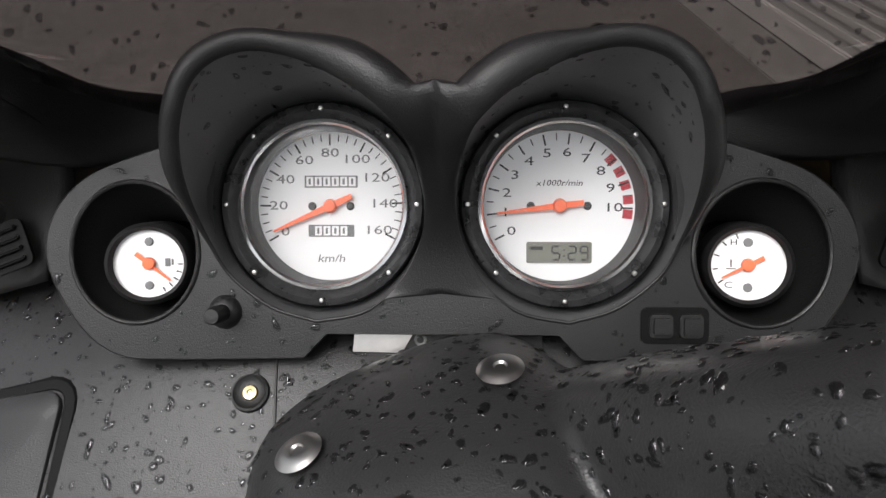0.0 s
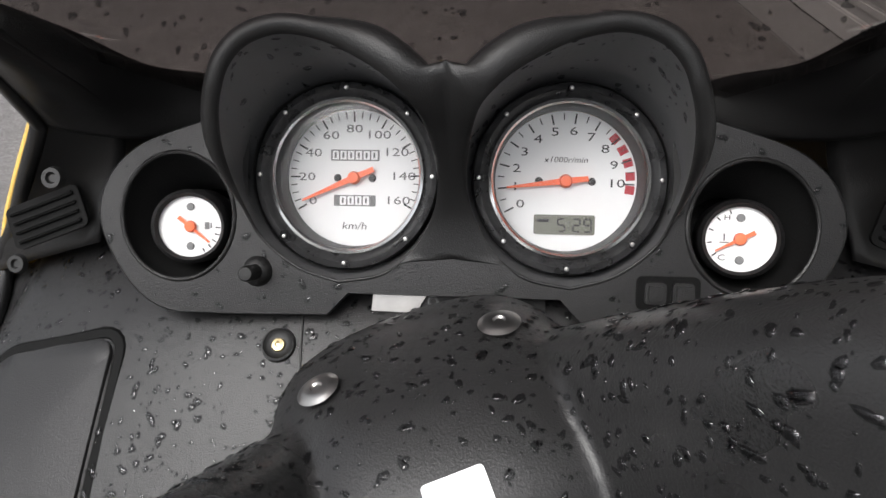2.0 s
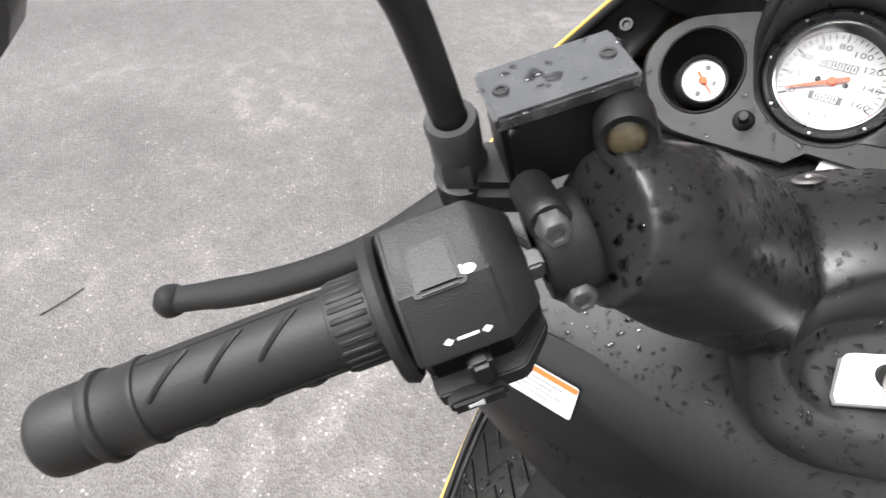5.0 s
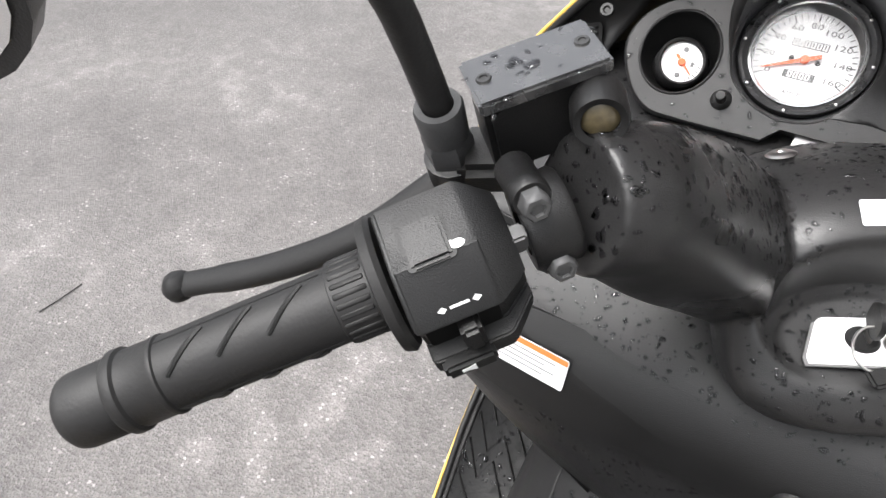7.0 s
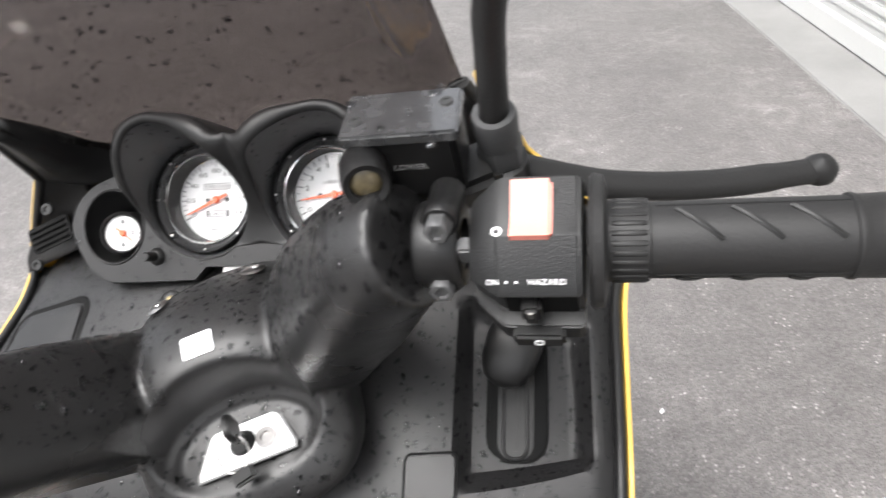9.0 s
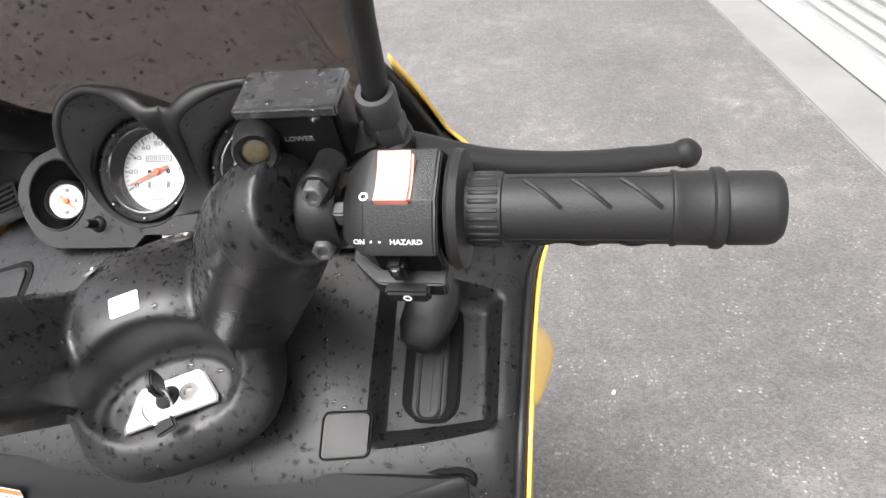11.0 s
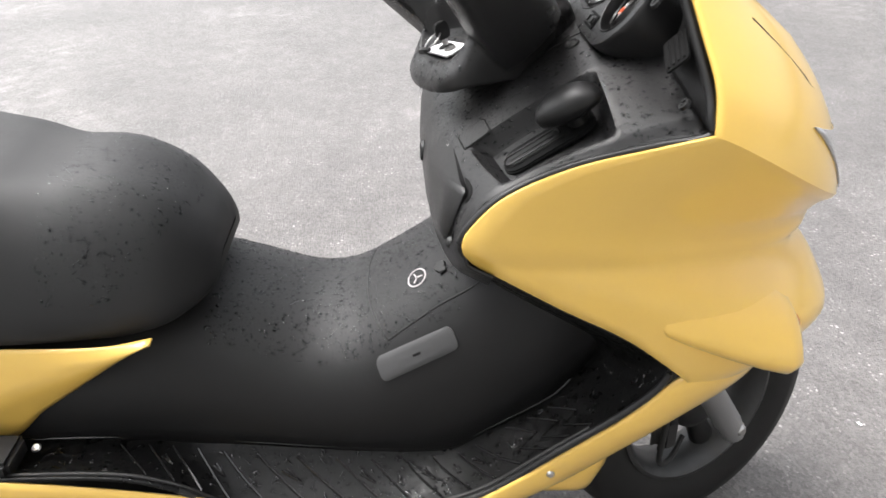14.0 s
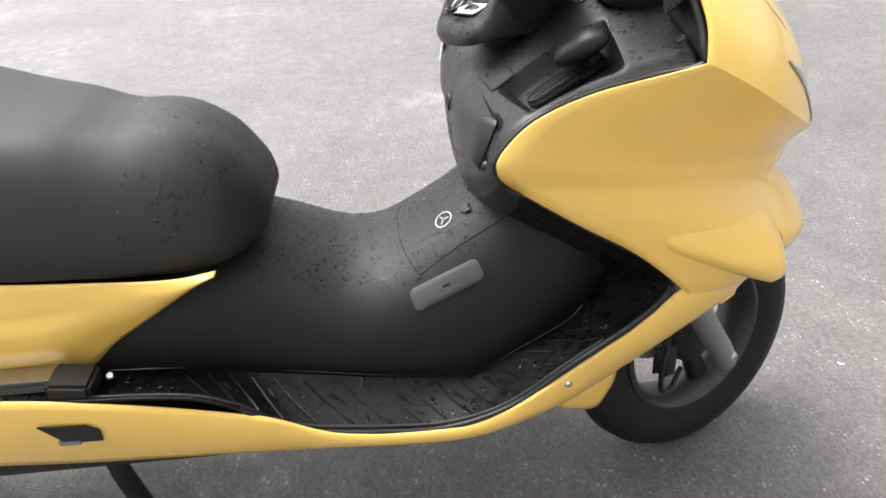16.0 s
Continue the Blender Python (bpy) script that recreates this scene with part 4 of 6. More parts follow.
    # brake lever
    dz, dy = (0.004, 0.003) if sx > 0 else (0.0, 0.0)
    pts = spline([(sx * 0.182, -0.064 + dy, 0.066 + dz), (sx * 0.205, -0.068 + dy, 0.058 + dz), (sx * 0.250, -0.087 + dy, 0.038 + dz), (sx * 0.300, -0.098 + dy * 0.6, 0.023 + dz * 0.7), (sx * 0.352, -0.104, 0.014)], 24)
    lever = steer("brake_lever", tube(pts, [0.0085] * 3 + [0.0078] * 18 + [0.007] * 3, 14, flat=0.75), RUBBER, "matt black brake lever with a ball end")
    ball = lathe([(0.0001, -0.0088), (0.005, -0.0072), (0.0085, -0.0022), (0.0085, 0.0022), (0.005, 0.0072), (0.0001, 0.0088)], 16)
    steer("lever_ball", moved(ball, Matrix.Translation((sx * 0.355, -0.1045, 0.0135))), RUBBER, parent=lever)
    steer("lever_mount", moved(box(0.030, 0.026, 0.018, 0.004), Matrix.Translation((sx * 0.186, -0.070, 0.070))), PLASTIC)
    # brake fluid reservoir
    m = basis((sx * 0.1675, -0.0600, 0.0945), Vector((0.92, -0.39 * sx, 0)), Vector((0.384 * sx, 0.906, -0.17)), Vector((0.066 * sx, 0.157, 0.985)))
    res = steer("fluid_reservoir", moved(box(0.047, 0.026, 0.034, 0.0025), m @ Matrix.Translation((0, 0, -0.003))), PLASTIC, "black brake fluid reservoir, wet lid")
    steer("reservoir_lid", moved(box(0.050, 0.029, 0.006, 0.0012), m @ Matrix.Translation((0, 0, 0.0145))), WETLID, parent=res)
    for k in (-1, 1):
        steer("lid_screw", moved(lathe([(0, 0.0003), (0.0014, 0.0003), (0.0016, 0.0009), (0.0027, 0.0009), (0.0031, 0.0)], 16), m @ Matrix.Translation((0.019 * k, 0.0045 * k if sx > 0 else 0.0005 * k, 0.0174))), RIMGREY, parent=res)
    way = Vector((-0.06 * sx, -0.93, 0.36)).normalized()
    level = Vector((1, 0, 0)) - way * way.x
    level.normalize()
    gm = basis((sx * 0.1450, -0.0770, 0.1030), level, way.cross(level), way)
    steer("sight_ring", moved(lathe([(0.0068, 0.004), (0.0095, 0.005), (0.0105, 0.002), (0.0105, -0.012)], 24), gm), PLASTIC, parent=res)
    steer("sight_glass", moved(lathe([(0.0, 0.003), (0.005, 0.0028), (0.0072, 0.001)], 24), gm), SIGHT, parent=res)
    lm = m @ basis((-0.008 * sx + 0.010, -0.0133, -0.0015), (1, 0, 0), (0, 0, 1), (0, -1, 0))
    steer("level_print", moved(lettering("LOWER", 0.0042, 0.0001), lm), GREYINK, parent=res)
    # mirror stem
    base = Vector((sx * 0.2045, -0.0685, 0.058))
    steer("mirror_boss", moved(lathe([(0, -0.012), (0.011, -0.012), (0.012, -0.008), (0.012, 0.014), (0.009, 0.015)], 20), Matrix.Translation(base)), PLASTIC)
    collar = steer("mirror_nut", moved(lathe([(0.007, 0.015), (0.0108, 0.015), (0.0108, 0.026), (0.0095, 0.028), (0.007, 0.028)], 6), Matrix.Translation(base)), SLEEVE)
    steer("mirror_sleeve", moved(lathe([(0.0060, 0.027), (0.0096, 0.028), (0.0100, 0.043), (0.0092, 0.045), (0.0064, 0.045)], 24), Matrix.Translation(base)), SLEEVE, parent=collar)
    stem = spline([base + Vector((0, 0.001, 0.035)), Vector((sx * 0.2085, -0.0645, 0.130)), Vector((sx * 0.2115, -0.0655, 0.155)), Vector((sx * 0.2180, -0.0700, 0.176)), Vector((sx * 0.240, -0.076, 0.192)), Vector((sx * 0.290, -0.084, 0.202)), Vector((sx * 0.360, -0.092, 0.208))], 34)
    mirror = steer("mirror_stem", tube(stem, 0.0065, 14), RUBBER, "black mirror stem")
    steer("stem_sleeve", tube([p for p in stem if 0.250 < abs(p.x) < 0.345], 0.0105, 16), RUBBER, parent=mirror)
    mm = basis(stem[-1] + Vector((0.025 * sx, 0.0, 0.004)), (1, 0, 0), (0, 0.2, 0.98), (0, -0.98, 0.2))
    steer("mirror_shell", moved(loft([ring(Vector((0, 0, z)), Vector((1, 0, 0)), Vector((0, 1, 0)), a, b, 28, 3) for z, a, b in ((0.0, 0.086, 0.056), (-0.012, 0.084, 0.054), (-0.035, 0.052, 0.032), (-0.042, 0.022, 0.014))]), mm), PLASTIC, parent=mirror)
    steer("mirror_glass", moved(plate([(p.x, p.y) for p in ring(Vector((0, 0, 0)), Vector((1, 0, 0)), Vector((0, 1, 0)), 0.081, 0.051, 28, 3)], 0.001), mm), CHROME, parent=mirror)

# ---- front wheel and fork ----
HUB = Vector((0, 0.028, -0.815))
wm = Matrix.Translation(HUB) @ Matrix.Rotation(math.pi / 2, 4, "Y")
R = 0.243
tyre = steer("front_tyre", moved(lathe([(R - 0.095, -0.036), (R - 0.075, -0.046), (R - 0.045, -0.053), (R - 0.02, -0.047), (R - 0.006, -0.028), (R, 0), (R - 0.006, 0.028), (R - 0.02, 0.047), (R - 0.045, 0.053), (R - 0.075, 0.046), (R - 0.095, 0.036), (R - 0.095, -0.036)], 72), wm), TYRE, "worn black front tyre")
rim = steer("front_rim", moved(lathe([(0.155, 0.042), (0.148, 0.044), (0.142, 0.038), (0.136, 0.020), (0.130, 0.0), (0.136, -0.020), (0.142, -0.038), (0.148, -0.044), (0.155, -0.042), (0.150, 0.0), (0.155, 0.042)], 60), wm), RIMGREY, "grey cast alloy rim")
steer("hub", moved(lathe([(0.0, 0.05), (0.030, 0.05), (0.052, 0.038), (0.058, 0.020), (0.058, -0.020), (0.052, -0.038), (0.030, -0.05), (0.0, -0.05)], 28), wm), DEEP, parent=rim)
for k in range(3):
    a = 2 * math.pi * k / 3 + 0.5
    d = Vector((0, math.cos(a), math.sin(a)))
    steer("spoke", tube([HUB + d * 0.025, HUB + d * 0.08, HUB + d * 0.138], [0.026, 0.020, 0.024], 12, flat=0.7, up=(1, 0, 0)), DEEP, parent=rim)
steer("brake_disc", moved(lathe([(0.045, -0.052), (0.095, -0.052), (0.095, -0.056), (0.045, -0.056), (0.045, -0.052)], 40), wm), STEEL, parent=rim)
for sx in (-1, 1):
    leg = steer("fork_leg", tube([(sx * 0.108, 0.024, -0.835), (sx * 0.108, 0.022, -0.80), (sx * 0.106, 0.0, -0.62), (sx * 0.104, -0.005, -0.45)], [0.017, 0.021, 0.021, 0.018], 20), ALLOY, "grey painted fork leg")
    steer("axle_nut", moved(lathe([(0, 0.010), (0.006, 0.010), (0.010, 0.006), (0.010, 0.0), (0.013, 0.0), (0.013, -0.012)], 8), basis((sx * 0.120, 0.028, -0.815), (0, 1, 0), (0, 0, sx), (sx, 0, 0))), STEEL, parent=leg)
    steer("fender_bracket", moved(plate([(-0.020, -0.016), (0.010, -0.020), (0.024, -0.006), (0.020, 0.014), (-0.018, 0.022)], 0.004, 0.001), basis((sx * 0.126, 0.056, -0.668), (0, 1, 0), (0, 0, sx), (sx, 0, 0))), YELLOW, parent=leg)
    steer("bracket_bolt", moved(lathe([(0, 0.004), (0.004, 0.004), (0.005, 0.0), (0.008, 0.0)], 12), basis((sx * 0.131, 0.066, -0.667), (0, 1, 0), (0, 0, sx), (sx, 0, 0))), STEEL, parent=leg)
fender = []
for j in range(25):
    a = radians(62 + 75 * j / 24)
    row = []
    for i in range(13):
        b = radians(-85 + 170 * i / 12)
        rr = R + 0.012 - 0.05 * (1 - math.cos(b))
        row.append(HUB + Vector((0.068 * math.sin(b), rr * math.cos(a), rr * math.sin(a))))
    fender.append(row)
steer("front_fender", grid(fender), YELLOW, "yellow front fender", thick=0.002)


# ---- instrument cluster: axes u to the right, v up the dials, w towards the rider ----
CLUSTER = basis((0, 0.255, 0.918), (1, 0, 0), (0, 0.578, 0.816), (0, -0.816, 0.578))


def dash(name, bm, mat, label="", parent=None, smooth=45.0, thick=0.0):
    return part(name, moved(bm, CLUSTER), mat, parent or scooter, label, thick, smooth)


# body: a shell whose front is pierced by four wells; built as sheets round each well
def well(cx, cy, r_in, depth, lip, rx, ry, w0, n=48):
    """A funnel from an oval mouth down to a round seat."""
    rows = []
    for t in np.linspace(0, 1, 9):
        a = step(0, 1, t)
        row = []
        for i in range(n):
            q = 2 * math.pi * i / n
            x = cx + lip[0] * (1 - t) + math.cos(q) * (rx * (1 - a) + r_in * a)
            y = cy + lip[1] * (1 - t) + math.sin(q) * (ry * (1 - a) + r_in * a)
            row.append(Vector((x, y, w0 * (1 - t) + depth * t)))
        rows.append(row)
    return grid(rows, True)


# half of the hood's lip, in (u, v, w): round one dial, from under it over the inner side and the crown to the outer side
LIP = [(-0.0544, -0.0499, 0.0062), (-0.0347, -0.0461, 0.0062), (-0.0200, -0.0360, 0.0064), (-0.0098, -0.0188, 0.0109), (-0.0064, -0.0025, 0.0215), (-0.0082, 0.0122, 0.0360), (-0.0115, 0.0219, 0.0505), (-0.0157, 0.0277, 0.0580), (-0.0251, 0.0360, 0.0610), (-0.0368, 0.0432, 0.0600), (-0.0501, 0.0495, 0.0570),
       (-0.0670, 0.0528, 0.0545), (-0.0812, 0.0493, 0.0525), (-0.0898, 0.0413, 0.0510), (-0.0945, 0.0313, 0.0480), (-0.0980, 0.0220, 0.0420), (-0.0999, 0.0104, 0.0343), (-0.1005, -0.0025, 0.0224), (-0.0977, -0.0166, 0.0122), (-0.0915, -0.0302, 0.0066), (-0.0742, -0.0437, 0.0062)]
# outline of the lower panel in (u, v): outer edge, then the hood's foot
LOWER = [(-0.060, -0.0665), (-0.120, -0.0675), (-0.143, -0.0655), (-0.160, -0.052), (-0.1735, -0.025), (-0.170, -0.004), (-0.155, 0.012), (-0.130, 0.022), (-0.099, 0.031)]
FOOT_LINE = [(-0.0985, 0.012), (-0.0995, -0.0025), (-0.0975, -0.0170), (-0.0918, -0.0306), (-0.0744, -0.0441), (-0.0544, -0.0502), (-0.0345, -0.0464), (-0.0197, -0.0363), (-0.0095, -0.0190), (-0.0030, -0.004)]


def pierced(outline, holes, w):
    """A flat sheet with round and oval holes."""
    bm = bmesh.new()
    edges = []
    for loop in [outline] + holes:
        vs = [bm.verts.new((x, y, w)) for x, y in loop]
        edges += [bm.edges.new((vs[i], vs[(i + 1) % len(vs)])) for i in range(len(vs))]
    bmesh.ops.triangle_fill(bm, use_beauty=True, use_dissolve=False, edges=edges)
    bmesh.ops.recalc_face_normals(bm, faces=bm.faces)
    if sum(f.normal.z for f in bm.faces) < 0:
        bmesh.ops.reverse_faces(bm, faces=bm.faces)
    return bm


def oval(cx, cy, rx, ry, n=40):
    return [(cx + rx * math.cos(2 * math.pi * i / n), cy + ry * math.sin(2 * math.pi * i / n)) for i in range(n)]


def flat_spline(points, n):
    return [(p.x, p.y) for p in spline([(x, y, 0) for x, y in points], n)]


outer = flat_spline(LOWER, 40)
foot = flat_spline(FOOT_LINE, 40)
low_edge = [(0.060, -0.0665), (0.050, -0.056), (-0.050, -0.056)]
outline = outer + foot + [(-x, y) for x, y in foot[::-1]] + [(-x, y) for x, y in outer[::-1]] + low_edge[1:]
holes = [oval(-0.1345, -0.021, 0.0285, 0.031), oval(0.1345, -0.021, 0.0285, 0.031)]
front = pierced(outline, holes, 0.006)
rim = outer[::-1]
rim = low_edge[2:] + outer
skirt = []
for sx in (-1, 1):
    loop = [(-sx * x, y) for x, y in [(-0.0, -0.056), (-0.050, -0.056)] + outer]
    skirt.append(grid([[Vector((x * k, (y + 0.01) * k - 0.01, w)) for x, y in loop] for k, w in ((1.0, 0.006), (1.010, 0.0045), (1.016, 0.001), (1.018, -0.012), (1.02, -0.055))]))
cluster = dash("instrument_panel", join(front, *skirt), PANEL, "black plastic instrument panel with raindrops")
lip = spline(LIP + LIP[:1], 97)[:-1]

WEB = ((0.0, 0.0), (0.06, 0.0012), (0.25, 0.0026), (0.55, 0.0036), (0.85, 0.0040), (1.0, 0.0040), (1.0, 0.003), (1.0, 0.002), (1.0, 0.001))


def hood_ring(p):
    """The hood's skin across its lip at p: rounded band, then the outer wall; True where it runs into its twin on the middle line."""
    out = Vector((1, 0, 0)) if p.x > -0.030 and -0.044 < p.y < 0 else Vector((p.x + 0.053, p.y, 0)).normalized()
    high = step(0.008, 0.040, p.z)
    wide = 0.0016 + 0.0074 * high + 0.006 * high * step(-0.055, -0.030, p.x)
    shared = out.x > 0.3 and p.y > -0.044 and -p.x / out.x < 0.0235
    if shared:
        wide = -p.x / out.x
    lift = 0.15 + 0.85 * high
    row = [p + out * (wide * k) + Vector((0, 0, w * lift)) for k, w in (WEB if shared else ((0.0, 0.0), (0.06, 0.0016), (0.25, 0.0034), (0.55, 0.0040), (0.85, 0.0026), (1.0, -0.0015), (1.03, -0.008), (1.05, -0.022), (1.06, -0.080)))]
    if shared:
        for q in row[5:]:
            q.x = 0.0
    return row, shared


hood = bmesh.new()
for sx in (-1, 1):
    dash("small_well", well(sx * 0.1315, -0.025, 0.0185, -0.030, (sx * 0.003, 0.004), 0.0285, 0.031, 0.006), DEEP, parent=cluster)
    mouth = [(x, y, 0.0058) for x, y in oval(sx * 0.1345, -0.021, 0.0285, 0.031)]
    dash("well_rim", tube(mouth + mouth[:1], 0.0012, 8), PLASTIC, parent=cluster)
    lining = []
    for k in range(8):
        t = k / 7
        row = []
        for p in lip:
            out = Vector((p.x + 0.053, p.y, 0)).normalized()
            q = (Vector((-0.053, 0, -0.004)) + out * 0.0452).lerp(p, t) + out * (0.0040 * 4 * t * (1 - t) * step(0.008, 0.030, p.z))
            row.append(Vector((-sx * q.x, q.y, q.z)))
        lining.append(row)
    dash("hood_lining", grid(lining, True), LINING, parent=cluster, smooth=60)
    rings = [hood_ring(p) for p in lip]
    made = [[hood.verts.new((-sx * q.x, q.y, q.z)) for q in row] for row, _ in rings]
    for i in range(len(made)):
        j = (i + 1) % len(made)
        for k in range(8):
            if k >= 5 and rings[i][1] and rings[j][1]:
                continue
            a, b, c, d = made[i][k], made[j][k], made[j][k + 1], made[i][k + 1]
            hood.faces.new((a, b, c, d) if sx > 0 else (d, c, b, a))
bmesh.ops.remove_doubles(hood, verts=hood.verts, dist=0.00003)
bmesh.ops.recalc_face_normals(hood, faces=hood.faces)
dash("dial_hood", hood, PLASTIC, parent=cluster, smooth=70)


def ticks(parent, cx, cy, r0, r1, w, a0, a1, count, major, mat=INK):
    for i in range(count + 1):
        a = radians(a0 + (a1 - a0) * i / count)
        long = i % major == 0
        ra = r0 if long else r0 + (r1 - r0) * 0.35
        m = Matrix.Translation((cx, cy, w)) @ Matrix.Rotation(a, 4, "Z") @ Matrix.Translation(((ra + r1) / 2, 0, 0))
        dash("tick", moved(box(r1 - ra, 0.0008 if long else 0.0005, 0.0003), m), mat, parent=parent)


def dial(cx, marks, a0, a1, count, major, needle, label):
    body = dash("gauge", moved(lathe([(0.0445, 0.010), (0.0455, 0.002), (0.0455, -0.02)], 64), Matrix.Translation((cx, 0, -0.004))), PLASTIC, label)
    dash("bezel", moved(lathe([(0.0455, -0.002), (0.0445, 0.001), (0.0415, 0.002), (0.0380, -0.001), (0.0376, -0.002)], 72), Matrix.Translation((cx, 0, 0))), WETRING, parent=body)
    dash("chrome_ring", moved(lathe([(0.0380, -0.002), (0.0376, 0.0002), (0.0362, 0.0006), (0.0353, -0.0008)], 96), Matrix.Translation((cx, 0, 0))), CHROME, parent=body)
    dash("inner_wall", moved(lathe([(0.0353, -0.0008), (0.0347, -0.0185)], 72), Matrix.Translation((cx, 0, 0))), DEEP, parent=body)
    for k in range(8):
        a = math.pi / 4 * k + math.pi / 2
        dash("bezel_screw", moved(lathe([(0, 0.0016), (0.0009, 0.0014), (0.0012, 0.0)], 10), Matrix.Translation((cx + 0.042 * math.cos(a), 0.042 * math.sin(a), 0.0016))), STEEL, parent=body)
    face = dash("dial_face", moved(lathe([(0.0, 0.0), (0.0347, 0.0)], 72), Matrix.Translation((cx, 0, -0.0190))), DIAL, parent=body)
    ticks(face, cx, 0, 0.0285, 0.0335, -0.0187, a0, a1, count, major)
    for i, mark in enumerate(marks):
        if mark:
            a = radians(a0 + (a1 - a0) * i / (len(marks) - 1))
            dash("numeral", moved(lettering(mark, 0.0058, 0.0001), Matrix.Translation((cx + 0.0248 * math.cos(a), 0.0248 * math.sin(a), -0.0187)) @ Matrix.Diagonal((1.55, 1, 1, 1))), GREYINK if cx < 0 else INK, parent=face)
    a = radians(needle)
    nm = Matrix.Translation((cx, 0, -0.0165)) @ Matrix.Rotation(a, 4, "Z")
    point = [(-0.011, -0.0013), (0.0, -0.0016), (0.029, -0.0005), (0.029, 0.0005), (0.0, 0.0016), (-0.011, 0.0013)]
    hand = dash("pointer", moved(plate(point, 0.0008), nm), NEEDLE, "orange needle", parent=body)
    dash("pointer_hub", moved(lathe([(0, 0.0030), (0.0026, 0.0028), (0.0034, 0.0)], 20), nm), NEEDLE, parent=hand)
    for k in (-1, 1):
        dash("face_pin", moved(lathe([(0, 0.0012), (0.0016, 0.0010), (0.0020, 0.0)], 14), Matrix.Translation((cx + (0.0090 if cx < 0 else 0.0130) * k, 0, -0.0189))), INK, parent=face)
    lens = dash("lens", moved(lathe([(0.0, 0.0), (0.0349, -0.0002)], 64), Matrix.Translation((cx, 0, -0.0040))), GLASS, parent=body)
    lens.visible_shadow = False
    return face


speedo = dial(-0.053, ["0", "20", "40", "60", "80", "100", "120", "140", "160"], 209, -27, 32, 4, 204, "round white speedometer with chrome ring")
tacho = dial(0.053, ["0", "1", "2", "3", "4", "5", "6", "7", "8", "9", "10"], 208, -2, 20, 2, 187, "round white rev counter with chrome ring")
for k in range(9):
    a = radians(42 - 49 * k / 8)
    if k % 2 == 0:
        dash("red_mark", moved(box(0.0045, 0.0042, 0.0003), Matrix.Translation((0.053 + 0.0315 * math.cos(a), 0.0315 * math.sin(a), -0.0188)) @ Matrix.Rotation(a, 4, "Z")), REDINK, parent=tacho)
dash("unit_print", moved(lettering("km/h", 0.0052, 0.0001, 0.15), Matrix.Translation((-0.053, -0.0245, -0.0187)) @ Matrix.Diagonal((1.25, 1, 1, 1))), GREYINK, parent=speedo)
dash("unit_print", moved(lettering("x1000r/min", 0.0040, 0.0001, 0.2), Matrix.Translation((0.053, 0.0105, -0.0187)) @ Matrix.Diagonal((1.15, 1, 1, 1))), INK, parent=tacho)
lcd = dash("clock_window", moved(plate(rounded(0.030, 0.0098, 0.001), 0.0006), Matrix.Translation((0.053, -0.0215, -0.0190))), LCD, parent=tacho)
SEGMENTS = {"5": "afgcd", "2": "abged", "9": "abcdfg"}
PLACES = {"a": (0, 1, 0), "g": (0, 0, 0), "d": (0, -1, 0), "b": (1, 0.5, 1), "c": (1, -0.5, 1), "f": (-1, 0.5, 1), "e": (-1, -0.5, 1)}
for mark, at in (("5", 0.0515), ("2", 0.0590), ("9", 0.0645)):
    for name in SEGMENTS[mark]:
        px, py, upright = PLACES[name]
        dash("clock_digit", moved(box(0.0008 if upright else 0.0028, 0.0026 if upright else 0.0008, 0.0002), Matrix.Translation((at + 0.0017 * px, -0.0217 + 0.0031 * py, -0.0182))), INK, parent=lcd)
for k in (-1, 1):
    dash("clock_colon", moved(box(0.0008, 0.0008, 0.0002), Matrix.Translation((0.0553, -0.0217 + 0.0014 * k, -0.0182))), INK, parent=lcd)
dash("clock_mark", moved(box(0.0060, 0.0016, 0.0002), Matrix.Translation((0.0425, -0.0195, -0.0182))), INK, parent=lcd)
for v, cells in ((0.0115, 6), (-0.0115, 4)):
    w = 0.0040 * cells
    win = dash("counter_window", moved(plate(rounded(0.0250 if cells == 6 else 0.0215, 0.0056, 0.0004), 0.0004), Matrix.Translation((-0.053, v, -0.0190))), GREYINK, parent=speedo)
    for k in range(cells):
        dash("counter_drum", moved(box(0.0032, 0.0044, 0.0003), Matrix.Translation((-0.053 - w / 2 + 0.004 * k + 0.002, v, -0.0184))), DIAL, parent=win)
        dash("counter_bar", moved(box(0.0010, 0.0028, 0.0002), Matrix.Translation((-0.053 - w / 2 + 0.004 * k + 0.002, v, -0.0181))), GREYINK, parent=win)

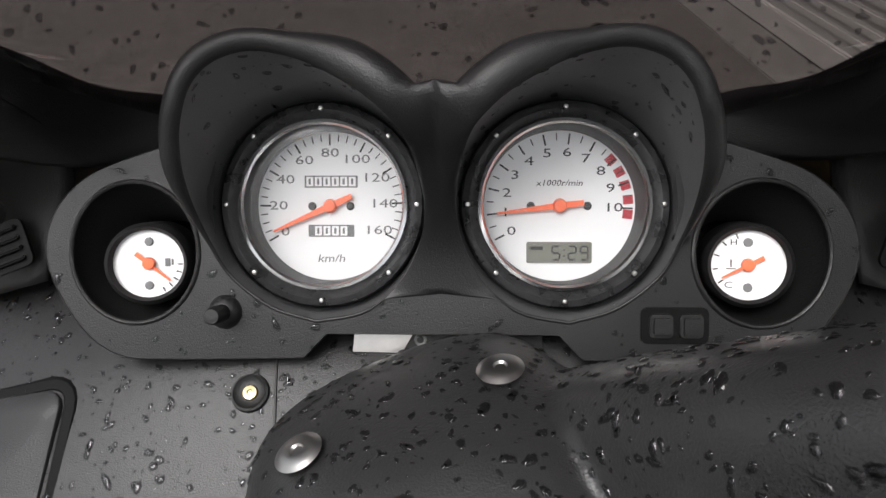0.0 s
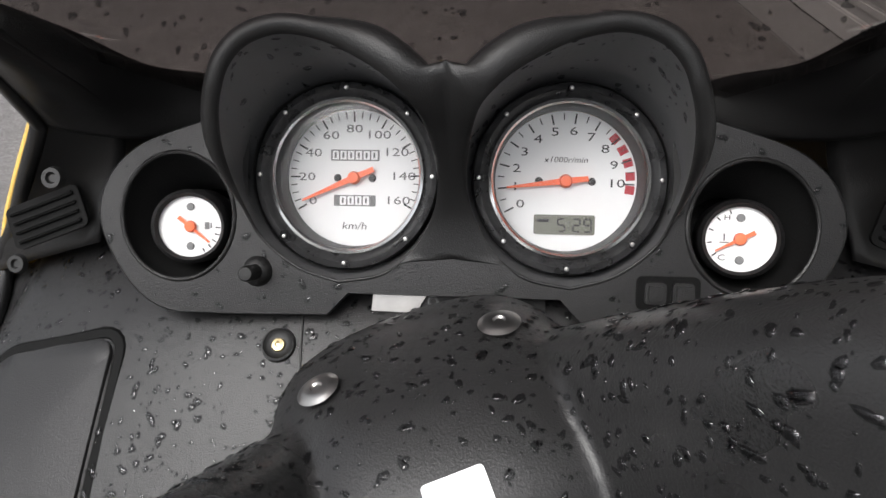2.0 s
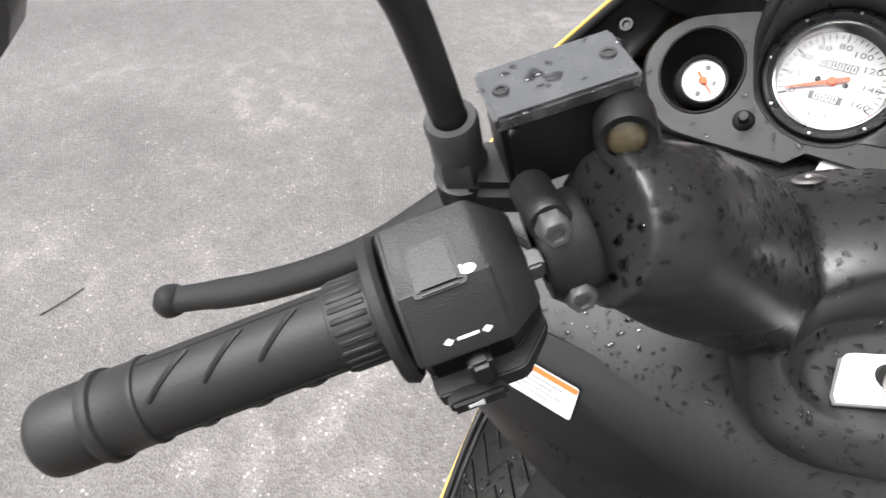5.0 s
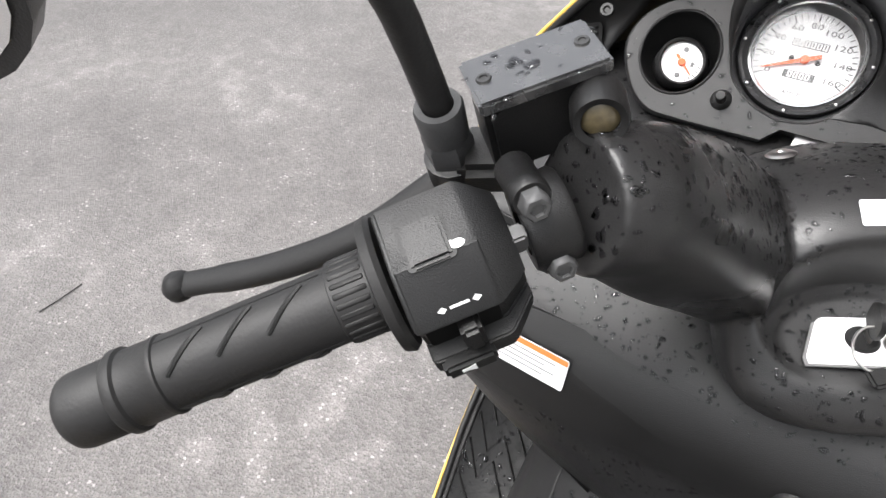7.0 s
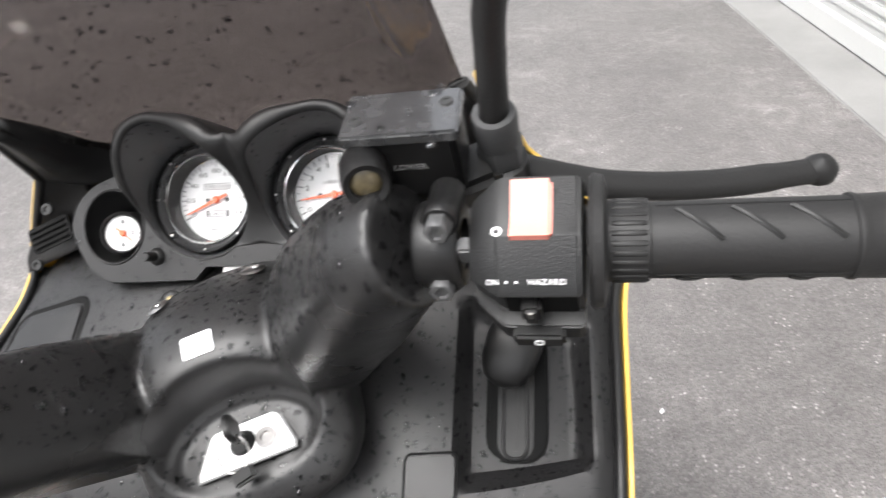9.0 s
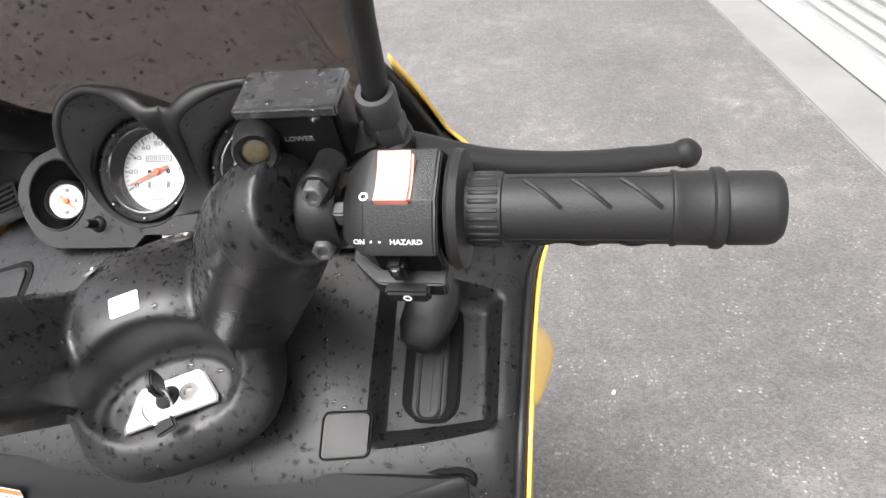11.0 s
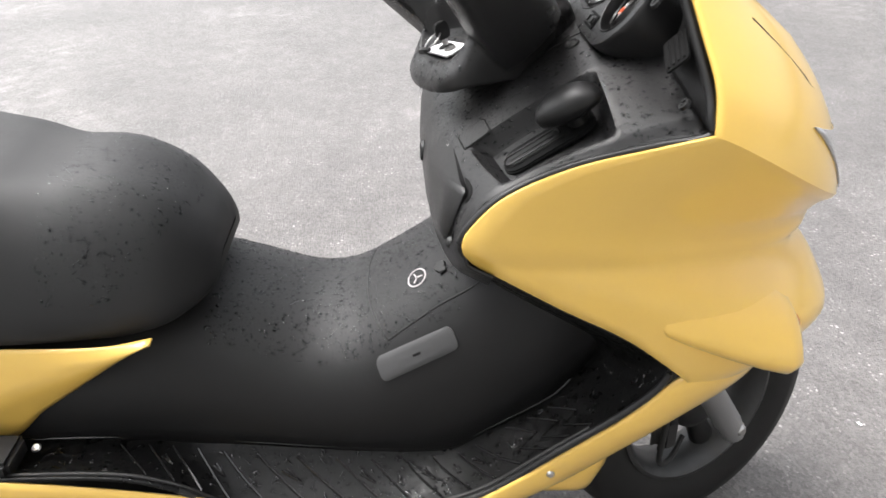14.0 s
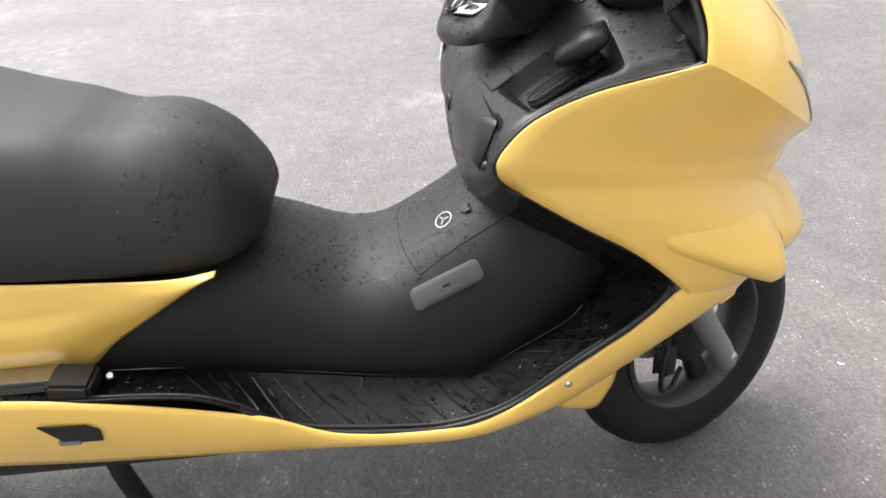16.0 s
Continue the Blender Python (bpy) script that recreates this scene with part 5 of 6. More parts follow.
for sx in (-1, 1):  # small gauges, turned a little inwards
    m = Matrix.Translation((sx * 0.1318, -0.0262, -0.0015)) @ Matrix.Rotation(-sx * radians(14), 4, "Y")
    pod = dash("small_gauge", moved(lathe([(0.0150, 0.002), (0.0165, 0.0035), (0.0185, 0.001), (0.0188, -0.010), (0.0196, -0.028)], 40), m), PANEL, "small round fuel gauge" if sx < 0 else "small round temperature gauge")
    face = dash("dial_face", moved(lathe([(0.0, 0.0), (0.0152, 0.0)], 40), m), DIAL, parent=pod)
    dash("pointer", moved(plate([(-0.007, -0.0010), (0.012, -0.0004), (0.012, 0.0004), (-0.007, 0.0010)], 0.0007), m @ Matrix.Translation((0, 0, 0.0012)) @ Matrix.Rotation(radians(-40 if sx < 0 else 208), 4, "Z")), NEEDLE, parent=pod)
    dash("pointer_hub", moved(lathe([(0, 0.0030), (0.0024, 0.0028), (0.0030, 0.0005)], 16), m), NEEDLE, parent=pod)
    for k in (-1, 1):
        dash("face_pin", moved(lathe([(0, 0.0010), (0.0016, 0.0009), (0.0020, 0.0)], 14), m @ Matrix.Translation((0.0, 0.0098 * k, 0))), GREYINK, parent=face)
    for k in range(5):
        a = radians((185 - 26 * k) if sx > 0 else (-30 - 15 * k))
        dash("tick", moved(box(0.0022, 0.0006, 0.0003), m @ Matrix.Translation((0.0132 * math.cos(a + 0.5), 0.0132 * math.sin(a + 0.5), 0.0003)) @ Matrix.Rotation(a + 0.5, 4, "Z")), INK, parent=face)

    if sx > 0:
        dash("gauge_letter", moved(lettering("C", 0.0040, 0.0001), m @ Matrix.Translation((-0.0078, -0.0088, 0.0003)) @ Matrix.Diagonal((1.3, 1, 1, 1))), INK, parent=face)
        dash("gauge_letter", moved(lettering("H", 0.0036, 0.0001), m @ Matrix.Translation((-0.0058, 0.0098, 0.0003)) @ Matrix.Diagonal((1.2, 1, 1, 1))), INK, parent=face)
        dash("gauge_symbol", moved(join(moved(box(0.0008, 0.0034, 0.0002), Matrix.Translation((0, 0.0008, 0))), moved(box(0.0040, 0.0006, 0.0002), Matrix.Translation((0, -0.0016, 0)))), m @ Matrix.Translation((-0.0068, 0.0, 0.0003))), GREYINK, parent=face)
    else:
        dash("gauge_symbol", moved(join(moved(box(0.0022, 0.0036, 0.0002), Matrix.Translation((-0.0006, 0, 0))), moved(box(0.0006, 0.0028, 0.0002), Matrix.Translation((0.0014, 0.0002, 0)))), m @ Matrix.Translation((0.0085, 0.0005, 0.0003))), GREYINK, parent=face)

m = Matrix.Translation((-0.0945, -0.0468, 0.006))
dash("reset_knob", moved(lathe([(0, 0.016), (0.0030, 0.0158), (0.0038, 0.0145), (0.0038, 0.004), (0.0062, 0.003), (0.0075, 0.0)], 20), m), DEEP, "black trip reset knob")
for k in (0, 1):
    dash("clock_button", moved(plate(rounded(0.0098, 0.0100, 0.002), 0.0042, 0.0016), Matrix.Translation((0.0925 + 0.0125 * k, -0.0515, 0.006))), PLASTIC)
dash("button_frame", moved(plate(rounded(0.0285, 0.0155, 0.003), 0.0012, 0.0005), Matrix.Translation((0.0985, -0.0515, 0.006))), VENT)
strip = dash("warning_lamp_strip", moved(plate([(-0.040, -0.004), (0.044, -0.006), (0.044, 0.005), (-0.040, 0.005)], 0.002), Matrix.Translation((0, -0.0600, -0.006))), DEEP, "dark warning lamp strip")
dash("lamp_lens", moved(plate([(-0.040, -0.0052), (-0.018, -0.0056), (-0.012, 0.005), (-0.039, 0.005)], 0.0015), Matrix.Translation((0, -0.0600, -0.0035))), STEEL, parent=strip)
for k in range(3):
    dash("lamp_symbol", moved(lathe([(0.0016, 0.0), (0.0022, 0.0003), (0.0028, 0.0)], 12), Matrix.Translation((-0.010 + 0.0185 * k, -0.0600, -0.0038))), GREYINK, parent=strip)

# panel screws
for x, y in ((-0.084, 0.2035), (0.090, 0.2035)):
    s = deck_s(y)
    n = deck_normal(x, s)
    m = basis(deck_base(x, s) + n * 0.0005, Vector((1, 0, 0)), n.cross(Vector((1, 0, 0))), n)
    # the right screw is black: the dark of its hole is put into its colour
    sc = part("panel_screw", moved(lathe([(0, 0.0008), (0.0010, 0.0008), (0.0014, 0.0014), (0.0030, 0.0012), (0.0036, 0.0)], 20), m), BRASS if x < 0 else DEEP, scooter)
    part("screw_well", moved(lathe([(0.0036, 0.0003), (0.0060, 0.0006), (0.0072, 0.0018), (0.0082, 0.0014), (0.0088, -0.001)], 24), m), DEEP, sc)

# ---- windscreen, headlamp, indicators ----
SCREEN_LOW = [(0.180, 0.218, 1.013), (0.158, 0.262, 0.972), (0.122, 0.318, 0.927), (0.070, 0.360, 0.896), (0.0, 0.376, 0.884)]
SCREEN_HIGH = [(0.150, 0.035, 1.290), (0.138, 0.062, 1.318), (0.105, 0.092, 1.343), (0.055, 0.110, 1.354), (0.0, 0.116, 1.357)]
low = dense(side(SCREEN_LOW, 1), 17)
high = dense(side(SCREEN_HIGH, 1), 17)
low = low + [Vector((-p.x, p.y, p.z)) for p in low[-2::-1]]
high = high + [Vector((-p.x, p.y, p.z)) for p in high[-2::-1]]
part("windscreen", grid(between(low, high, 16, 0.008, (0, 0.6, 0.8))), SMOKE, scooter, "smoked windscreen beaded with rain", thick=0.002)
for sx in (-1, 1):
    pod_rings = []
    for y, x, z, rx, rz in ((0.275, 0.260, 0.613, 0.005, 0.005), (0.283, 0.260, 0.612, 0.012, 0.015), (0.310, 0.258, 0.606, 0.019, 0.024), (0.350, 0.252, 0.596, 0.030, 0.034), (0.390, 0.244, 0.585, 0.040, 0.042), (0.420, 0.238, 0.576, 0.044, 0.046), (0.436, 0.233, 0.571, 0.040, 0.041), (0.444, 0.230, 0.569, 0.028, 0.030)):
        pod_rings.append([Vector((q.x - sx * rx * 0.55 * max(-0.3, (q.z - z) / rz), q.y - 0.12 * (q.z - z), q.z)) for q in ring(Vector((sx * x, y, z)), Vector((1, 0, 0)), Vector((0, 0, 1)), rx, rz, 28, 2.3)])
    sig = part("indicator", loft(pod_rings), YELLOW, scooter, "yellow indicator pod with an amber lens")
    # a larger dark body behind the pod draws the shadow line of its seam
    gap = [[Vector((sx * x - sx * 0.007, y - 0.002, z)) + (q - Vector((sx * x, y, z))) * 1.045 for q in row] for row, (y, x, z) in zip(pod_rings, ((0.275, 0.260, 0.613), (0.283, 0.260, 0.612), (0.310, 0.258, 0.606), (0.350, 0.252, 0.596), (0.390, 0.244, 0.585), (0.420, 0.238, 0.576), (0.436, 0.233, 0.571), (0.444, 0.230, 0.569)))]
    part("pod_gap", loft(gap[:-1]), DEEP, sig)
    part("indicator_lens", loft([ring(Vector((sx * x, y, z)), Vector((1, 0, 0)), Vector((0, -0.12, 1)), rx, rz, 24, 2.3) for y, x, z, rx, rz in ((0.4430, 0.226, 0.569, 0.024, 0.028), (0.449, 0.224, 0.569, 0.018, 0.022), (0.452, 0.223, 0.569, 0.008, 0.010))]), AMBER, sig)
    part("mud_flap", grid(between(dense(side([(0.20, 0.268, 0.388), (0.21, 0.225, 0.335), (0.21, 0.170, 0.305)], sx), 10), dense(side([(0.19, 0.272, 0.292), (0.20, 0.246, 0.258), (0.20, 0.196, 0.262)], sx), 10), 5, 0.01 * sx, (1, 0, 0))), YELLOW, scooter, thick=0.004)

# headlamp and hood seam
def fair_point(sx, level, f):
    """A point of the front fairing between two of its sections."""
    k = min(int(level), len(SECTIONS) - 2)
    return fair_row(sx, k, f).lerp(fair_row(sx, k + 1, f), level - k)


LAMPGLASS = material("lamp_glass", (0.34, 0.34, 0.35), 0.08, vary=0.1, coarse=120, coat=1.0)
for sx in (-1, 1):
    lens = []
    for level in np.linspace(3.95, 4.90, 10):
        lens.append([fair_point(sx, level, f) + Vector((sx * 0.5, 0.8, 0.2)) * 0.004 for f in np.linspace(0.35 + 0.30 * (level - 3.95), 0.97, 14)])
    part("headlamp", grid(lens), LAMPGLASS, scooter, "clear faceted headlamp glass", thick=0.002)
    part("hood_seam", tube([fair_point(sx, lv, min((q / 200 for q in range(200)), key=lambda q: abs(fair_point(1, lv, q).x - x))) + Vector((sx * 0.0010, 0.0006, 0.0012)) for lv, x in zip(np.linspace(2.1, 3.95, 20), np.linspace(0.198, 0.170, 20))], 0.0022, 6), DEEP, scooter)

# ---- details of the tunnel ----
def tunnel_frame(y, x):
    a = min((q / 400 for q in range(-400, 401)), key=lambda q: abs(tunnel_point(y, q).x - x))
    p = tunnel_point(y, a)
    across = (tunnel_point(y, a + 0.01) - tunnel_point(y, a - 0.01)).normalized()
    along = (tunnel_point(y + 0.008, a) - tunnel_point(y - 0.008, a)).normalized()
    n = across.cross(along).normalized()
    return basis(p, n.cross(across).normalized().cross(n).normalized(), n.cross(across).normalized(), n), a


def tunnel_line(points, r=0.0012):
    return tube([tunnel_point(y, a) for y, a in points], r, 6)


def tunnel_a(y, z):
    """Where the tunnel's side has height z."""
    return min((q / 300 for q in range(10, 301)), key=lambda q: abs(tunnel_point(y, q).z - z))


low_line = [(y, tunnel_a(y, 0.484 + 0.68 * (y + 0.014))) for y in np.linspace(0.112, -0.014, 20)]
a_low = low_line[-1][1]
across = [(-0.014 - 0.028 * (1 - (a / a_low) ** 2), a) for a in np.linspace(a_low, -a_low, 41)]
part("lid_seam", tunnel_line(low_line + across[1:-1] + [(y, -a) for y, a in low_line[::-1]]), DEEP, scooter)
PALE = material("pale_print", (0.42, 0.39, 0.39), 0.5, vary=0.1)
m, _ = tunnel_frame(0.028, 0.060)
badge = part("round_badge", moved(lathe([(0.0126, 0.0006), (0.0128, 0.0010), (0.0145, 0.0010), (0.0148, 0.0006)], 32), m), PALE, scooter, "round white badge with three plain bars")
for k in range(3):
    part("badge_bar", moved(box(0.0018, 0.0075, 0.0008), m @ Matrix.Rotation(2 * math.pi * k / 3, 4, "Z") @ Matrix.Translation((0, 0.0050, 0.0008))), PALE, badge)
m, _ = tunnel_frame(0.060, 0.066)
part("lock_flap", moved(join(moved(lathe([(0, 0.004), (0.0075, 0.0035), (0.0090, 0.001), (0.0095, -0.001)], 20), Matrix.Identity(4)), moved(box(0.007, 0.012, 0.003, 0.001), Matrix.Translation((0.008, 0.004, 0.0025)))), m), RUBBER, scooter, "small rubber lock flap")
RUBPAD = material("grey_rubber_pad", (0.055, 0.055, 0.056), 0.55, bump=0.4, scale=600, vary=0.15)
for sx in (-1, 1):
    rows = []
    for k, up in ((1.0, -0.001), (1.0, 0.002), (0.93, 0.003), (0.5, 0.003), (0.1, 0.003)):
        row = []
        for u, v in rounded(0.112, 0.030, 0.009):
            y = 0.023 + 0.9 * u * k - 0.35 * v * k
            a = tunnel_a(y, 0.477 + 0.46 * u * k + 0.85 * v * k)
            p0, p1, p2 = tunnel_point(y, a), tunnel_point(y, a + 0.02), tunnel_point(y + 0.01, a)
            n = (p2 - p0).cross(p1 - p0).normalized()
            n = n if n.x > 0 else -n
            q = p0 + n * up
            row.append(Vector((sx * q.x, q.y, q.z)))
        rows.append(row)
    part("knee_pad", grid(rows, True), RUBPAD, scooter, "grey rubber pad")

# ribs of the footboards
edge_fine, joint_fine = dense(side(EDGE, 1), 240), dense(side(JOINT, 1), 240)


def board(sx, s, t):
    i = min(max(s, 0), 0.999) * 239
    k = int(i)
    e = edge_fine[k].lerp(edge_fine[min(k + 1, 239)], i - k)
    j = joint_fine[k].lerp(joint_fine[min(k + 1, 239)], i - k)
    p = e.lerp(j, t) + Vector((0, 0, -0.006 * 4 * t * (1 - t)))
    return Vector((sx * p.x, p.y, p.z))


for sx in (-1, 1):
    part("footboard_border", tube([board(sx, s, 0.10) + Vector((0, 0, 0.001)) for s in np.linspace(0.40, 0.92, 60)], 0.0028, 8), RUBBER, scooter)
    # glossy rod added to draw the highlight along the tray's inner edge
    part("tray_edge", tube([board(sx, s, 0.955) + Vector((0, 0, 0.004)) for s in np.linspace(0.36, 0.95, 70)], 0.0020, 8), WETRIB, scooter)
    for s0 in (0.395, 0.418, 0.441):
        zig = [board(sx, s0 + ds, t) + Vector((0, 0, 0.0006)) for ds, t in ((0, 0.15), (0.018, 0.40), (-0.004, 0.52), (0.016, 0.85))]
        part("footboard_rib", tube(zig, 0.0018, 6), WETRIB, scooter)
    for k in range(13):
        s0 = 0.47 + 0.029 * k
        pts = [board(sx, s0 + 0.026 * q, 0.16 + 0.66 * q) + Vector((0, 0, 0.0006)) for q in np.linspace(0, 1, 9)]
        part("footboard_rib", tube(pts, 0.0020, 6), WETRIB, scooter)
        if k % 2:
            hook = [board(sx, s0 + 0.026 * q - 0.012, 0.16 + 0.66 * q) + Vector((0, 0, 0.0006)) for q in (0.75, 0.6, 0.5)] + [board(sx, s0 + 0.012, 0.62) + Vector((0, 0, 0.0006))]
            part("footboard_rib", tube(hook, 0.0020, 6), WETRIB, scooter)

# seam in the deck beside the column
for x0, x1 in ((-0.075, -0.066), (0.075, 0.066)):
    part("panel_gap", tube([deck_base(x0 + (x1 - x0) * t, deck_s(0.225 - 0.09 * t)) + Vector((0, -0.0002, 0.0002)) for t in np.linspace(0, 1, 14)], 0.0006, 6), DEEP, scooter)
part("cover_screw", moved(lathe([(0, 0.002), (0.004, 0.002), (0.006, -0.001)], 16), Matrix.Translation((0.258, 0.0605, 0.724)) @ Matrix.Rotation(1.3, 4, "X")), DEEP, scooter)
for sx in (-1, 1):
    part("cover_screw", moved(lathe([(0, 0.0025), (0.0035, 0.0025), (0.0055, 0.0), (0.0055, -0.006)], 14), Matrix.Translation((sx * 0.2625, 0.179, 0.3785)) @ Matrix.Rotation(sx * math.pi / 2, 4, "Y")), STEEL, scooter)

for sx in (-1, 1):
    # black plate on the whole cover stands for the dark inside an opening
    hole = part("cover_cutout", moved(plate([(0.042, 0.018), (-0.020, 0.018), (-0.036, 0.008), (-0.036, -0.012), (0.012, -0.014)], 0.002), basis((sx * 0.2590, -0.497, 0.367), (0, -1, 0.06), (0, 0.06, 1) if sx > 0 else (0, 0.06, 1), (1, 0, 0))), DEEP, scooter)
    part("cutout_bracket", moved(box(0.006, 0.030, 0.010, 0.002), Matrix.Translation((sx * 0.2600, -0.505, 0.354))), ALLOY, hole)

# brake hose behind the wheel
steer("brake_hose", tube(spline([(0.085, 0.00, -0.62), (0.092, -0.06, -0.72), (0.085, -0.10, -0.80), (0.060, -0.07, -0.85), (0.050, -0.03, -0.84)], 24), 0.0045, 8), DEEP)
steer("brake_caliper", moved(box(0.035, 0.05, 0.075, 0.016, 3), Matrix.Translation((0.066, -0.062, -0.775)) @ Matrix.Rotation(-0.5, 4, "X")), DEEP)

# ---- key in the ignition ----
key = new("ignition_key")
tagged(key, "black key with a wire ring in the scooter's ignition", "key")
km = STEER @ plate_m @ Matrix.Translation((-0.002, 0.001, 0.004))
bow = moved(plate([(p.x, p.y) for p in ring(Vector((0, 0, 0)), Vector((1, 0, 0)), Vector((0, 1, 0)), 0.0085, 0.010, 20, 3)], 0.004, 0.001), basis((0.002, 0, 0.017), (0, 1, 0), (0, 0, 1), (1, 0, 0)) @ Matrix.Translation((0, 0, -0.002)))
part("bow", moved(bow, km), DEEP, key)
part("blade", moved(moved(box(0.002, 0.007, 0.012, 0.0005), Matrix.Translation((0.002, 0, 0.004))), km), STEEL, key)
loop = [Vector((-0.001 + 0.010 * math.cos(q), -0.013 + 0.0105 * math.sin(q), 0.016 - 0.010 * (1 - math.sin(q)) * 0.55)) for q in np.linspace(0, 2 * math.pi, 30)]
part("wire_ring", moved(tube(loop, 0.0008, 8), km), STEEL, key)
part("fob", moved(moved(box(0.014, 0.011, 0.004, 0.0015), Matrix.Translation((0.002, -0.0265, 0.0045)) @ Matrix.Rotation(0.25, 4, "Z")), km), DEEP, key, "small black fob")


# ---- the car park ----
def wall():
    d = Vector((-0.115, 1.0, 0)).normalized()
    o = Vector((1.275, 2.0, GROUND))
    side_v = Vector((d.y, -d.x, 0))
    m = basis(o, side_v, d, (0, 0, 1))
    apron = solid(moved(moved(box(0.26, 14.0, 0.05, 0.006), Matrix.Translation((0.130, 2.0, -0.018))), m), CONCRETE, "apron_kerb")
    tagged(apron, "pale concrete kerb strip along the wall", "kerb", kind="structure")
    # upper part is unseen, added to hold back sky light from the right
    w = solid(moved(moved(box(0.20, 14.0, 6.4, 0.01), Matrix.Translation((0.37, 2.0, 3.2))), m), SIDING, "wall_east")
    tagged(w, "off-white corrugated metal wall", "wall", kind="structure")
    sill = part("base_rail", moved(moved(box(0.03, 14.0, 0.10, 0.006), Matrix.Translation((0.255, 2.0, 0.06))), m), SIDING, w)
    for k in range(30):
        part("corrugation", moved(moved(box(0.022, 14.0, 0.040, 0.009), Matrix.Translation((0.269, 2.0, 0.16 + 0.055 * k))), m), SIDING, w)


wall()


def car(name, paint, label, at):
    """A small hatchback, its nose towards +x."""
    root = new(name)
    tagged(root, label, "car")
    prof = [(0.0, 0.30), (0.02, 0.62), (0.10, 0.78), (0.95, 0.98), (1.55, 1.42), (2.9, 1.45), (3.75, 1.05), (3.95, 0.70), (3.95, 0.32)]
    rows = []
    for x, z in [(p.x, p.y) for p in spline([(a, b, 0) for a, b in prof], 40)]:
        half = 0.84 - 0.22 * step(0.95, 1.5, z) - 0.25 * max(0, 0.25 - x) ** 1 - 0.10 * max(0, x - 3.7)
        rows.append([Vector((-x, half * math.sin(q), z - 0.03 * (1 - math.cos(q)) - 0.0)) for q in np.linspace(-math.pi / 2, math.pi / 2, 21)])
    under = [[Vector((r[i].x, r[i].y, max(0.20, 0.22))) for i in (0, -1)] for r in rows]
    body = grid(rows)
    sides = [grid([[r[0] for r in rows], [u[0] for u in under]]), grid([[u[1] for u in under], [r[-1] for r in rows]]), grid([[rows[0][i] for i in range(21)], [Vector((-0.02, p.y, 0.22)) for p in rows[0]]])]
    part("body", join(body, *sides), paint, root, smooth=40)
    part("lower_grille", moved(box(0.06, 1.12, 0.125, 0.03), Matrix.Translation((0.025, 0, 0.362))), DEEP, root)
    for k in range(4):
        part("grille_bar", moved(box(0.02, 1.00, 0.012, 0.003), Matrix.Translation((0.055, 0, 0.322 + 0.027 * k))), PLASTIC, root)
    part("front_spoiler", moved(box(0.18, 1.56, 0.060, 0.022), Matrix.Translation((-0.01, 0, 0.258))), paint, root)
    part("underside", moved(box(3.6, 1.50, 0.12, 0.02), Matrix.Translation((-1.95, 0, 0.26))), DEEP, root)
    for sy in (-1, 1):
        part("headlamp", moved(box(0.30, 0.30, 0.14, 0.05), Matrix.Translation((-0.11, sy * 0.60, 0.70))), LAMPGLASS, root)
        for x in (-0.70, -3.20):
            t = part("tyre", moved(lathe([(0.19, -0.085), (0.27, -0.095), (0.30, -0.07), (0.305, 0), (0.30, 0.07), (0.27, 0.095), (0.19, 0.085), (0.19, -0.085)], 40), Matrix.Translation((x, sy * 0.76, 0.305)) @ Matrix.Rotation(math.pi / 2, 4, "X")), TYRE, root)
            part("hubcap", moved(lathe([(0, 0.10), (0.06, 0.10), (0.16, 0.088), (0.19, 0.07), (0.19, -0.05), (0, -0.05)], 28), Matrix.Translation((x, sy * 0.76, 0.305)) @ Matrix.Rotation(-sy * math.pi / 2, 4, "X")), STEEL, t)
    part("windows", moved(box(1.9, 1.30, 0.30, 0.12), Matrix.Translation((-2.25, 0, 1.20))), DEEP, root)
    root.matrix_world = at
    return root


car("parked_car", CARWHITE, "white hatchback parked in a marked bay", pose(-5.55, 1.10, GROUND, 0, 0, 4))
CARDARK = material("dark_car_paint", (0.02, 0.02, 0.025), 0.25, vary=0.03, coat=0.8)
car("parked_car", CARDARK, "dark hatchback parked beside a white bay line", pose(-5.45, 3.78, GROUND, 0, 0, 4))
for y in (2.62, -0.08):
    ln = solid(moved(box(4.6, 0.10, 0.006), pose(-7.3, y - 0.28, GROUND + 0.002, 0, 0, 8)), LINE, "bay_line")
    tagged(ln, "worn white painted parking bay line", "road marking", kind="structure")

TWIG = [(-1.370, 0.200, GROUND + 0.002), (-1.366, 0.250, GROUND + 0.004), (-1.372, 0.312, GROUND + 0.002)]
twig = solid(tube(spline(TWIG, 10), 0.0014, 6), DEEP, "twig")
tagged(twig, "thin dark twig lying on the wet asphalt", "twig")
for x, y, r, k in ((-0.109, 0.923, 0.3, 0.45), (-0.128, 1.075, 0.9, 0.9), (0.41, 0.865, 1.2, 0.6), (-0.045, 1.70, 2.0, 0.7)):
    scrap = moved(plate([(-0.012, -0.005), (0.002, -0.008), (0.011, -0.004), (0.014, 0.002), (0.004, 0.006), (-0.008, 0.006)], 0.002), Matrix.Rotation(r, 4, "Z") @ Matrix.Scale(k, 4))
    bit = solid(moved(scrap, Matrix.Translation((x, y, GROUND + 0.001))), LINE, "litter")
    tagged(bit, "small pale scrap lying on the wet asphalt", "litter", group="scraps on the ground")


# ---- rain ----
# clear water tinted grey, so that drops look darker than the sheen round them
WATER = clear("rain_water", (0.54, 0.54, 0.55), 0.05, 0.035)


